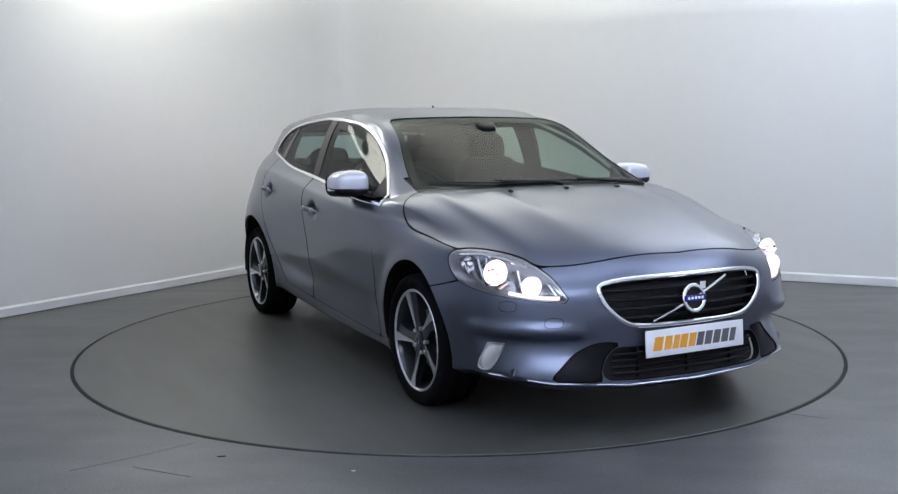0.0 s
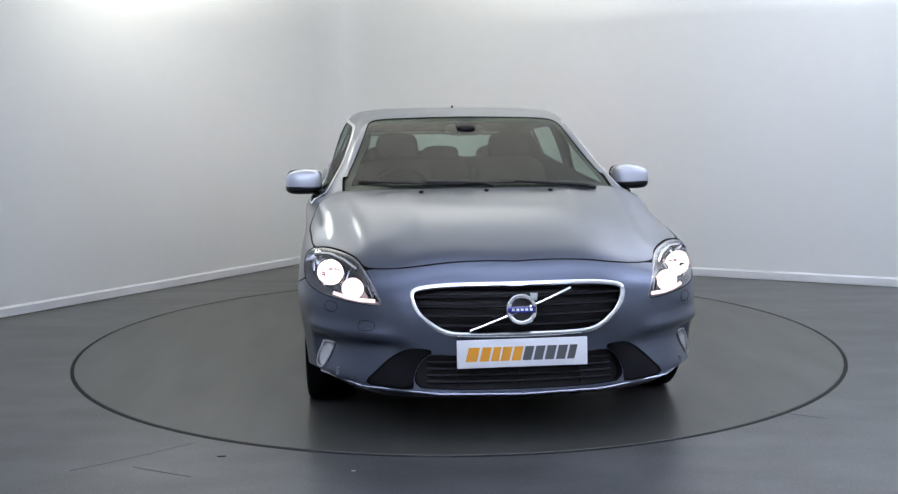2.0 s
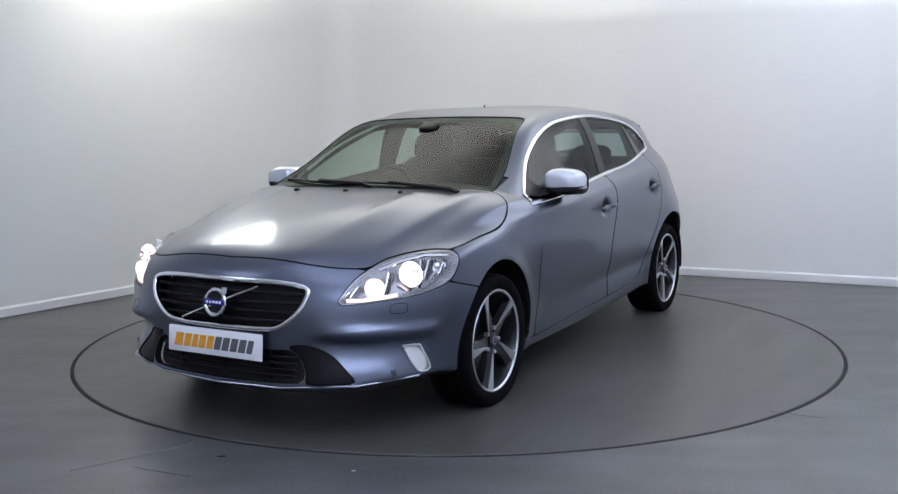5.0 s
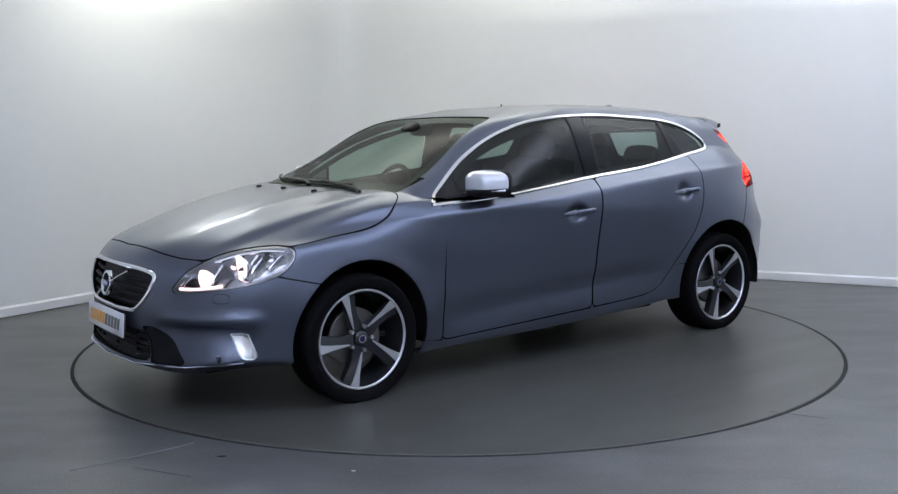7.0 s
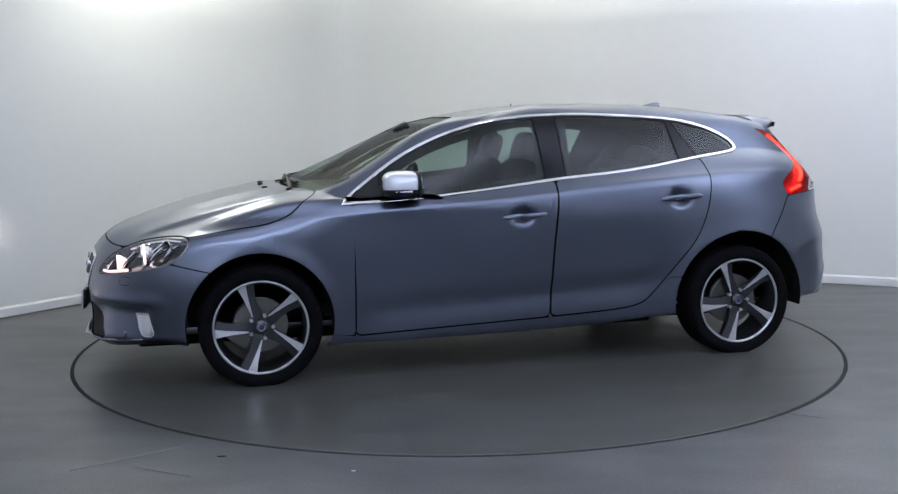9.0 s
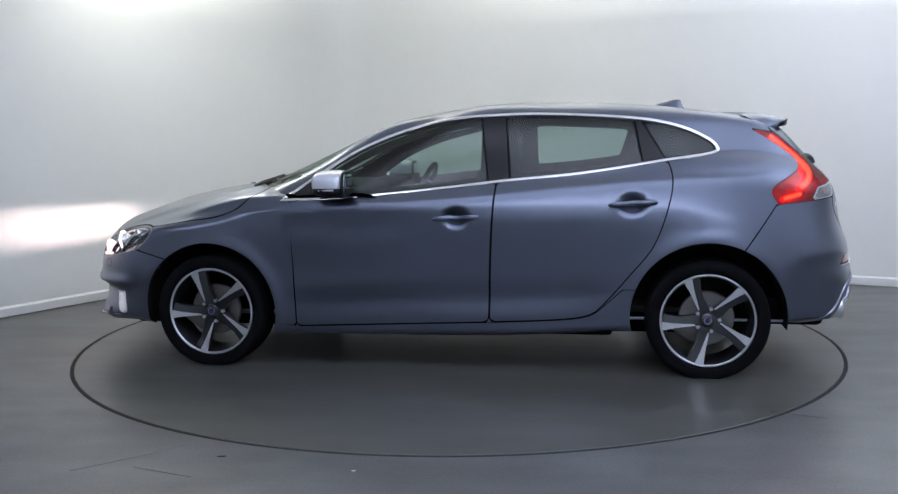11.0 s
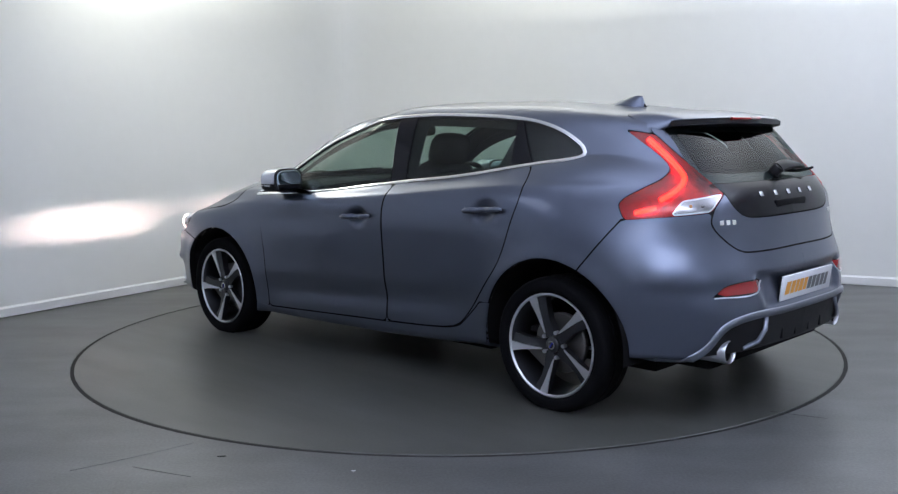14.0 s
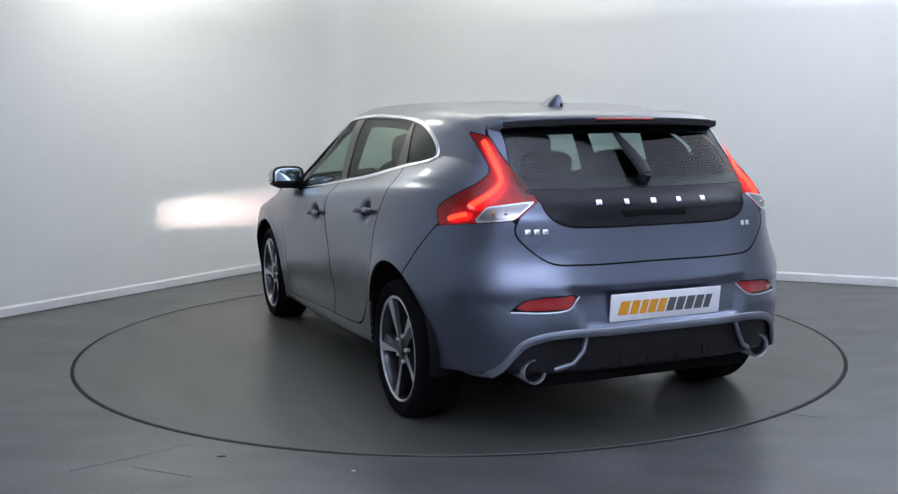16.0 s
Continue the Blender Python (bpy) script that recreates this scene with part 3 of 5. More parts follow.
def inside(a, b, poly):
    """Signed distance of the points (a, b) to an outline, above zero inside."""
    d = np.full(a.shape, 1e9)
    inn = np.zeros(a.shape, bool)
    for (x0, y0), (x1, y1) in zip(poly, np.roll(poly, -1, axis=0)):
        ex, ey = x1 - x0, y1 - y0
        s = np.clip(((a - x0) * ex + (b - y0) * ey) / (ex * ex + ey * ey + 1e-12), 0, 1)
        d = np.minimum(d, (a - x0 - s * ex) ** 2 + (b - y0 - s * ey) ** 2)
        if y0 != y1:
            inn ^= ((y0 > b) != (y1 > b)) & (a < ex * (b - y0) / ey + x0)
    return np.where(inn, 1, -1) * np.sqrt(d)


def half(pts, per=6):
    """An outline of one half, (|y|, z), open along y = 0."""
    return np.concatenate([[(-0.2, pts[0][1])], spline(pts, per, closed=False), [pts[-1][:2]], [(-0.2, pts[-1][1])]])


X, Y, Z = SKIN_P[:, 0], np.abs(SKIN_P[:, 1]), SKIN_P[:, 2]
QF, QR = (X - Y) / 2**0.5, (-X - Y) / 2**0.5
FAR = 1e3
OUT_DLO = spline([(.905, .905, 1), (.43, .931), (-.28, 1.003), (-.70, 1.043), (-1.14, 1.108), (-1.33, 1.135), (-1.375, 1.155), (-1.335, 1.205),
                  (-1.19, 1.274), (-.99, 1.317), (-.62, 1.343), (-.33, 1.348), (.02, 1.325), (.31, 1.253), (.56, 1.143), (.80, .985)])
OUT_SCREEN = half([(0, .988), (.5, .982), (.62, .970), (.69, .968), (.676, 1.03), (.632, 1.12), (.578, 1.24), (.548, 1.312), (.50, 1.333), (.3, 1.343), (0, 1.348)])
OUT_REARGLASS = half([(0, 1.032), (.50, 1.032), (.545, 1.045), (.55, 1.10), (.53, 1.20), (.515, 1.268), (.3, 1.282), (0, 1.285)])
OUT_BLACKPANEL = half([(0, .876), (.34, .878), (.425, .893), (.475, .935), (.497, .99), (.55, 1.029, 1), (0, 1.029, 1)])
OUT_TAILGATE = half([(0, .735), (.43, .735), (.495, .752), (.575, .82), (.60, .87), (.575, .93), (.53, .985), (.56, 1.05), (.575, 1.15), (.575, 1.25), (.54, 1.29), (.3, 1.305), (0, 1.31)])
OUT_GRILLE = half([(0, .655), (.27, .652), (.40, .638), (.43, .618), (.415, .56), (.372, .51), (.315, .472), (.25, .458), (0, .455)])
OUT_LOWGRILLE = half([(0, .37), (.28, .37), (.36, .372), (.40, .34), (.425, .27), (.40, .245), (0, .237)])
OUT_INTAKE = spline([(.33, .385), (.43, .398), (.50, .365), (.585, .29), (.62, .25), (.52, .241), (.43, .243), (.435, .27), (.41, .34), (.37, .378)])
OUT_HEADLAMP = spline([(1.115, .566, 1), (1.04, .653), (.95, .706), (.864, .738), (.71, .760), (.60, .758), (.565, .738), (.572, .69), (.625, .638), (.76, .602), (.95, .578)])
OUT_TAILLAMP = spline([(.665, 1.258, 1), (.775, 1.238, 1), (.845, 1.165), (.915, 1.10), (.97, 1.05), (1.035, .985, 1), (.965, .912, 1), (.80, .898), (.608, .882, 1),
                       (.597, .95), (.69, 1.01), (.78, 1.055), (.815, 1.095), (.79, 1.14)])
OUT_BONNET = np.concatenate([[(2.116, -.2)], spline([(2.116, 0), (2.09, .357), (1.985, .598), (1.88, .66), (1.76, .755), (1.655, .826), (1.45, .85), (1.30, .86), (1.20, .852), (1.10, .82), (1.025, .72),
                             (1.065, .62), (1.15, .4), (1.185, 0)], 6, False), [(1.185, -.2)]])
OUT_DOOR_F = spline([(.844, .224, 1), (.846, .575), (.862, .925, 1), (.43, .955), (-.25, 1.03, 1), (-.222, .681), (-.206, .264, 1)], 8)
OUT_DOOR_R = spline([(-.211, .265, 1), (-.227, .681), (-.255, 1.06, 1), (-1.10, 1.16, 1), (-1.141, 1.03), (-1.127, .90), (-1.05, .68), (-.928, .52), (-.82, .39), (-.74, .318), (-.60, .288)], 8)
OUT_SILL = spline([(1.02, .10, 1), (1.0, .24, 1), (.836, .218, 1), (-.206, .258, 1), (-.60, .282), (-.74, .310), (-.82, .375), (-.90, .45, 1), (-1.0, .45, 1), (-1.1, .10, 1)], 4)
OUT_FOG = spline([(.838, .384, 1), (.760, .382, 1), (.722, .29), (.738, .272), (.785, .282)])
OUT_REFL = spline([(.640, .560, 1), (.58, .605), (.37, .622, 1), (.43, .566, 1)])
OUT_DIFF = np.concatenate([[(-.2, .10), (.80, .10), (.745, .27), (.675, .325)], spline([(.66, .335), (.59, .435), (.48, .468), (.25, .474), (0, .476)], 5, False), [(-.2, .476)]])


def only(cond, f):
    return np.where(cond, f, -FAR)


F_DLO = only((Y > 0.3) & (Z > 0.88) & (np.abs(SKIN_N[:, 1]) > 0.2), inside(X, Z, OUT_DLO))
F_SCREEN = only((X > 0.15) & (Z > 0.9), inside(Y, Z, OUT_SCREEN))
F_REARGLASS = only(X < -1.5, inside(Y, Z, OUT_REARGLASS))
F_BLACK = only(X < -1.5, inside(Y, Z, OUT_BLACKPANEL))
F_TAILLAMP = only(X < -1.3, inside(QR, Z, OUT_TAILLAMP))
F_TAILGATE = np.minimum(only(X < -1.55, inside(Y, Z, OUT_TAILGATE)), -F_TAILLAMP)
F_GRILLE = only(X > 1.5, inside(Y, Z, OUT_GRILLE))
F_LOWGRILLE = only(X > 1.5, inside(Y, Z, OUT_LOWGRILLE))
F_INTAKE = only(X > 1.5, inside(Y, Z, OUT_INTAKE))
F_HEADLAMP = only(X > 1.3, inside(QF, Z, OUT_HEADLAMP))
F_FOG = only(X > 1.5, inside(QF, Z, OUT_FOG))
F_REFL = only(X < -1.5, inside(Y, Z, OUT_REFL))
F_DIFF = only(X < -1.6, inside(Y, Z, OUT_DIFF))
F_BONNET = np.minimum(only((Z > 0.66) & (X > 0.8), inside(X, Y, OUT_BONNET)), -F_HEADLAMP)
SIDE = Y > 0.5
F_DOOR_F = np.minimum(only(SIDE, inside(X, Z, OUT_DOOR_F)), -F_DLO - 0.004)
F_DOOR_R = np.minimum(only(SIDE, inside(X, Z, OUT_DOOR_R)), -F_DLO - 0.004)
F_SILL = only(SIDE, inside(X, Z, OUT_SILL))
F_ARCH = np.minimum(np.hypot(X - 1.3235, Z - 0.31) - 0.368, np.hypot(X + 1.3235, Z - 0.31) - 0.388)
F_ARCH = np.where(Y > 0.3, F_ARCH, FAR)
F_FRONT = np.maximum(X - 1.80, np.minimum(0.598 + (X - 1.6) * 0.244 - Z, X - 1.1))
F_BUMPER_F = np.minimum.reduce([F_FRONT, -F_HEADLAMP, -F_BONNET, np.where(Z > 0.8, -FAR, FAR)])
F_BEHIND = (-1.515 - (Z - 0.69) * 0.72 - X) * 0.8
F_BUMPER_R = np.minimum.reduce([F_BEHIND, -F_TAILLAMP, -F_TAILGATE, 0.93 - Z])
F_COWL = np.minimum.reduce([np.where((X > 0.84) & (X < 1.3) & (Z > 0.93), 0.70 - Y, -FAR), -F_BONNET, -F_SCREEN])
F_WING = np.minimum.reduce([X - 0.845, -F_FRONT, -F_BONNET, -F_HEADLAMP, -F_DLO - 0.004, -F_SILL, np.where((Z < 0.935) & (Y > 0.5), FAR, -FAR)])


def clip(att, faces, col):
    """The part of a mesh where attribute column col is above zero, cut along the zero line."""
    f = att[:, col]
    pos = f[faces] >= 0 if isinstance(faces, np.ndarray) else None
    rows, extra, cache = [], [], {}
    if pos is not None:
        rows = [tuple(r) for r in faces[pos.all(1)].tolist()]
        mixed = [tuple(r) for r in faces[pos.any(1) & ~pos.all(1)].tolist()]
    else:
        mixed = []
        for r in faces:
            k = sum(f[i] >= 0 for i in r)
            if k == len(r):
                rows.append(r)
            elif k:
                mixed.append(r)
    n = len(att)
    for r in mixed:
        poly = []
        for i, j in zip(r, r[1:] + r[:1]):
            if f[i] >= 0:
                poly.append(i)
            if (f[i] >= 0) != (f[j] >= 0):
                key = (min(i, j), max(i, j))
                if key not in cache:
                    a, b = key
                    s = f[a] / (f[a] - f[b]) if max(abs(f[a]), abs(f[b])) < 100 else 0.5
                    extra.append(att[a] + (att[b] - att[a]) * s)
                    cache[key] = n + len(extra) - 1
                poly.append(cache[key])
        if len(poly) > 2:
            rows.append(tuple(poly))
    return (np.concatenate([att, np.array(extra)]) if extra else att), rows


def panel(name, tests, material, parent, label="", gap=0.003, lip=0.012, offset=0.0, side=0, arch=True, rim=None):
    """A piece of the skin where all tests hold: its own edges, turned inwards by lip."""
    cols = [np.clip(t, -200, 200) - gap for t in tests]
    if arch:
        cols.append(np.clip(F_ARCH, -200, 200))
    if side:
        cols.append(SKIN_P[:, 1] * side - 1e-4)
    att = np.concatenate([SKIN_P, SKIN_N, np.stack(cols, 1)], axis=1)
    faces = SKIN_F
    for c in range(len(cols)):
        att, faces = clip(att, faces, 6 + c)
    used = sorted({i for r in faces for i in r})
    back = {i: k for k, i in enumerate(used)}
    p, n = att[used, :3], att[used, 3:6]
    n = n / np.maximum(np.linalg.norm(n, axis=1, keepdims=True), 1e-9)
    p = p + n * offset
    fs = [tuple(back[i] for i in r) for r in faces]
    count = {}
    for r in fs:
        for i, j in zip(r, r[1:] + r[:1]):
            k = (min(i, j), max(i, j))
            count[k] = (count[k][0] + 1, i, j) if k in count else (1, i, j)
    verts, nrm = list(map(tuple, p)), list(map(tuple, n))
    mids = []
    if lip:
        top, low = {}, {}
        for c, i, j in list(count.values()):
            if c > 1:
                continue
            for v in (i, j):
                if v not in top:
                    top[v] = len(verts)
                    verts.append(tuple(p[v])), nrm.append(tuple(n[v]))
                    low[v] = len(verts)
                    verts.append(tuple(p[v] - n[v] * lip)), nrm.append(tuple(n[v]))
            mids.append((top[j], top[i], low[i], low[j]))
    me = bpy.data.meshes.new(name)
    me.from_pydata(verts, [], fs + mids)
    me.materials.append(material)
    # black panel edges put the shade of the shut lines into colour
    if rim and mids:
        me.materials.append(rim)
        for k in range(len(fs), len(fs) + len(mids)):
            me.polygons[k].material_index = 1
    me.shade_smooth()
    me.normals_split_custom_set_from_vertices(nrm)
    me.update()
    ob = new(name, me)
    ob.parent = parent
    if label:
        tagged(ob, label)
    return ob


def strip(name, outline, project, radius, flat, material, parent, lift=0.002, closed=True, label=""):
    """A moulding along an outline laid on the skin; project gives point and normal for each outline point."""
    ps, ns = [], []
    for o in outline:
        p, n = project(o)
        ps.append(p + n * lift)
        ns.append(n)
    bm = bmesh.new()
    tube(bm, ps, radius, 8, flat, ns, closed)
    return part(name, bm, material, parent, label)
# ---- the car ----
car = new("car")
tagged(car, "slate blue metallic five-door hatchback with lit headlights on the turntable", "car")

shell = panel("inner_shell", [-F_DLO, -F_SCREEN, -F_REARGLASS, -F_GRILLE, -F_LOWGRILLE, -F_HEADLAMP, -F_TAILLAMP], M_SHELL, car, "black unpainted inner body", gap=0, lip=0, offset=-0.016)
body = panel("body", [-F_DLO, -F_SCREEN, -F_TAILGATE, -F_TAILLAMP, -F_HEADLAMP, -F_BONNET, -F_FRONT, -F_BUMPER_R, -F_DOOR_F, -F_DOOR_R, -F_SILL, -F_WING, -F_COWL], M_PAINT, car, "slate blue roof, pillars and rear quarters", gap=0.0035, rim=M_SHELL)
panel("bonnet", [F_BONNET], M_PAINT, car, "ridged slate blue bonnet", gap=0.0035, rim=M_SHELL)
bumper_f = panel("front_bumper", [F_BUMPER_F, -F_GRILLE, -F_LOWGRILLE, -F_INTAKE, -F_FOG], M_PAINT, car, "slate blue front bumper", lip=0.03, rim=M_SHELL)
bumper_r = panel("rear_bumper", [F_BUMPER_R, -F_DIFF, -F_REFL], M_PAINT, car, "slate blue rear bumper", gap=0.0035, rim=M_SHELL)
tailgate = panel("tailgate", [F_TAILGATE, -F_REARGLASS, -F_BLACK], M_PAINT, car, "slate blue tailgate with a black upper panel", gap=0.0035, rim=M_SHELL)
panel("tailgate_panel", [F_BLACK], M_GLOSSBLACK, tailgate, "gloss black panel below the rear window")
panel("rear_window", [F_REARGLASS], M_DARKGLASS, tailgate, "tinted rear window", gap=0.001, lip=0.006, offset=-0.002).visible_shadow = False
panel("windscreen", [F_SCREEN], M_SCREEN, car, "curved laminated windscreen", gap=0.001, lip=0.005, offset=-0.003).visible_shadow = False
panel("cowl", [F_COWL], M_PLASTIC, car, "black plastic cowl under the windscreen", offset=-0.012)
for s in (1, -1):
    panel("front_wing", [F_WING], M_PAINT, car, "slate blue front wing", side=s, gap=0.0035, rim=M_SHELL)
    door_f = panel("front_door", [F_DOOR_F], M_PAINT, car, "slate blue front door", side=s, gap=0.0035, rim=M_SHELL)
    door_r = panel("rear_door", [F_DOOR_R], M_PAINT, car, "slate blue rear door", side=s, gap=0.0035, rim=M_SHELL)
    panel("sill", [F_SILL], M_PAINT, car, "slate blue sill below the doors", side=s)
    panel("intake", [F_INTAKE], M_SLAT, bumper_f, "matt black corner intake", side=s, offset=-0.006)
    panel("fog_lamp", [F_FOG], M_REFLECTOR, bumper_f, "slim clear fog lamp", side=s, offset=0.004, gap=0.0)
    panel("rear_reflector", [F_REFL], M_REDDARK, bumper_r, "red reflector", side=s, offset=0.002)
    # side windows: panes between gloss black pillars
    bar_b = np.minimum(-0.205 + (Z - 1.0) * 0.13 - X, X + 0.315 - (Z - 1.0) * 0.08)
    c1, c2 = -0.955 - (1.316 - Z) * 0.2, -0.985 - (1.316 - Z) * 0.62
    bar_c = np.minimum(c1 - X, X - c2)
    bar_a = only(Y > 0.3, np.minimum(X - 0.70, 2.0 - X))
    panel("front_side_window", [F_DLO, -bar_b, -bar_a, X + 0.26], M_TINT, door_f, "tinted side window", gap=0.009, lip=0.004, offset=-0.006, side=s).visible_shadow = False
    panel("rear_side_window", [F_DLO, -bar_b, -X - 0.26, X - c1], M_TINT, door_r, "tinted side window", gap=0.009, lip=0.004, offset=-0.006, side=s).visible_shadow = False
    panel("quarter_window", [F_DLO, c2 - X], M_DARKGLASS, body, "dark quarter window", gap=0.009, lip=0.004, offset=-0.006, side=s).visible_shadow = False
    panel("centre_pillar", [F_DLO, bar_b], M_GLOSSBLACK, body, "gloss black pillar trim", gap=0.003, lip=0.006, offset=-0.002, side=s)
    panel("rear_pillar", [F_DLO, bar_c], M_GLOSSBLACK, body, "gloss black pillar trim", gap=0.003, lip=0.006, offset=-0.003, side=s)
    panel("mirror_base", [F_DLO, bar_a], M_PLASTIC, door_f, "black mirror corner", gap=0.003, lip=0.006, offset=-0.002, side=s)
    panel("window_seal", [F_DLO, -np.minimum(F_DLO - 0.014, 0.1 - 0 * X)], M_PLASTIC, body, "black window seal", gap=0.001, lip=0.006, offset=-0.003, side=s)
    panel("cabin_trim", [F_DLO, np.maximum.reduce([0.04 - F_DLO, -0.93 - X - (Z - 1.2) * 0.3, np.minimum(X + 0.36, -0.16 - X)])], M_INTERIOR, body, "dark trim inside the window frames", gap=0.0, lip=0.0, offset=-0.035, side=s)
    strip("window_surround", OUT_DLO, lambda o, s=s: on_skin(x=o[0], z=o[1], side=s), 0.0105, 0.5, M_CHROME, body, 0.001, label="bright chrome window surround")


# ---- wheels ----
def build_wheel(parent, x, side):
    """A five-spoke alloy wheel in its own space: axle along y, outer face towards +y."""
    w = new("wheel")
    w.parent = parent
    w.matrix_basis = pose(x, 0.775 * side, 0.298, 0, 0, 0 if side > 0 else 180) @ pose(0, 0, 0, 0, 53 if x > 0 else 56, 0)
    tagged(w, "five-spoke alloy wheel with a low tyre")
    bm = bmesh.new()
    lathe(bm, [(0.222, 0.088), (0.228, 0.098), (0.245, 0.107), (0.270, 0.110), (0.286, 0.106), (0.297, 0.097), (0.303, 0.082), (0.3065, 0.05),
               (0.3065, 0.035), (0.299, 0.034), (0.299, 0.026), (0.3065, 0.025), (0.3065, -0.025), (0.299, -0.026), (0.299, -0.034), (0.3065, -0.035),
               (0.303, -0.082), (0.286, -0.106), (0.25, -0.108), (0.222, -0.09)], 96)
    turn_back = Matrix.Rotation(radians(53 if x > 0 else 56), 4, "Y")
    for v in bm.verts:
        r = math.hypot(v.co.x, v.co.z)
        k = (0.236 + (r - 0.222) * (0.311 - 0.236) / (0.3065 - 0.222)) / r
        v.co.x, v.co.z = v.co.x * k, v.co.z * k
        g = turn_back @ v.co
        if g.z < -0.297:
            g.y *= 1 + (-0.297 - g.z) * 2
            g.z = -0.297
            v.co = turn_back.inverted() @ g
    part("tyre", bm, M_RUBBER, w, "worn black low-profile tyre")
    bm = bmesh.new()
    lathe(bm, [(0.2245, 0.086), (0.2265, 0.096), (0.224, 0.1005), (0.2195, 0.101), (0.214, 0.094)], 96)
    rim = part("rim_edge", bm, M_RIM, w, "diamond-cut silver rim edge")
    bm = bmesh.new()
    lathe(bm, [(0.214, 0.094), (0.206, 0.07), (0.198, 0.0), (0.20, -0.08), (0.222, -0.09)], 96)
    part("rim_barrel", bm, M_RIMDARK, w, "dark grey inner rim")
    bm = bmesh.new()
    lathe(bm, [(0.0, 0.02), (0.135, 0.02), (0.14, 0.016), (0.14, -0.004), (0.0, -0.004)], 48)
    part("brake_disc", bm, M_BRAKE, w, "bare steel brake disc")
    bm = bmesh.new()
    box(bm, 0.10, 0.02, 0.055, 0.09, 0.05, 0.13, 0.012)
    part("brake_caliper", bm, M_BRAKE, w, "grey brake caliper")
    for k in range(5):
        turn = pose(0, 0, 0, 0, 72 * k + 90, 0)

        def slab(name, secs, material, label):
            # sections from hub to rim: radius, edge angles, height of face, thickness
            bm = bmesh.new()
            rows = []
            for r, a0, a1, h0, h1, th in secs:
                row = []
                for a, h in ((a0, h0), (a1, h1), (a1, h1 - th), (a0, h0 - th)):
                    row.append(bm.verts.new(turn @ Vector((r * math.cos(radians(a)), h, r * math.sin(radians(a))))))
                rows.append(row)
            for a, b in zip(rows, rows[1:]):
                for i in range(4):
                    bm.faces.new((a[i], a[(i + 1) % 4], b[(i + 1) % 4], b[i]))
            bm.faces.new(rows[0])
            bm.faces.new(rows[-1])
            return part(name, bm, material, w, label, 28)

        slab("spoke", [(0.045, -34, 34, 0.074, 0.074, 0.04), (0.075, -22, 19, 0.078, 0.074, 0.04), (0.11, -14.5, 9, 0.083, 0.074, 0.04), (0.16, -11.5, 8, 0.089, 0.072, 0.04), (0.218, -11, 10, 0.094, 0.078, 0.03)],
             M_RIMDARK, "dark grey twisted spoke")
        slab("spoke_face", [(0.062, -24, -18, 0.079, 0.079, 0.006), (0.11, -15.5, -8, 0.0855, 0.0845, 0.006), (0.16, -12.3, -4, 0.0915, 0.0895, 0.006), (0.219, -11.8, -0.5, 0.0965, 0.0945, 0.006)],
             M_RIM, "machined silver spoke face")
        bm = bmesh.new()
        c = turn @ pose(0, 0, 0, 0, 36, 0)
        lathe(bm, [(0.0, 0.084), (0.0075, 0.084), (0.009, 0.080), (0.009, 0.06)], 12, c @ Matrix.Translation((0.056, 0, 0)))
        part("wheel_bolt", bm, M_SATIN, w)
    bm = bmesh.new()
    lathe(bm, [(0.0, 0.0), (0.03, 0.083), (0.034, 0.08), (0.034, 0.05)][1:] + [], 32)
    lathe(bm, [(0.0, 0.0865), (0.024, 0.0865), (0.03, 0.083)], 32)
    hub = part("hub_cap", bm, M_RIMDARK, w, "grey hub cap with a ring emblem")
    bm = bmesh.new()
    lathe(bm, [(0.0135, 0.0868), (0.0135, 0.0892), (0.0185, 0.0892), (0.0185, 0.0868)], 32, closed=True)
    part("emblem", bm, M_CHROME, hub, "chrome ring emblem")
    bm = bmesh.new()
    box(bm, 0, 0.089, 0, 0.03, 0.003, 0.007, 0.001)
    part("emblem_bar", bm, M_BLUE, hub, "blue emblem bar")
    for o in w.children_recursive:
        if o.name.split(".")[0] not in ("tyre", "brake_disc", "brake_caliper"):
            o.data.transform(Matrix.Diagonal((1.058, 1, 1.058, 1)))
    return w


for s in (1, -1):
    for x in (1.3235, -1.3235):
        build_wheel(car, x, s)
        # dark liner of the wheel well
        bm = bmesh.new()
        r0 = 0.368 if x > 0 else 0.388
        ring = []
        for k in range(41):
            a = radians(-8 + 196 * k / 40)
            ca, sa = r0 * math.cos(a), r0 * math.sin(a)
            ring.append([bm.verts.new((x + ca, s * yy, max(0.31 + sa, 0.15))) for yy in (0.868, 0.50)])
        for a, b in zip(ring, ring[1:]):
            bm.faces.new((a[0], a[1], b[1], b[0]))
        c = bm.verts.new((x, s * 0.50, 0.30))
        for a, b in zip(ring, ring[1:]):
            bm.faces.new((a[1], c, b[1]))
        part("wheel_well", bm, M_SHELL, car, "black wheel well liner")

bm = bmesh.new()
box(bm, 0.15, 0, 0.22, 3.6, 1.0, 0.13, 0.02)
box(bm, 0.0, 0, 0.225, 1.70, 1.46, 0.09, 0.02)
box(bm, -1.74, 0, 0.29, 0.42, 1.10, 0.14, 0.03)
part("floor_pan", bm, M_SHELL, car, "black underbody")
# ---- lamps, grilles and fittings of the car ----
R2 = 2**0.5


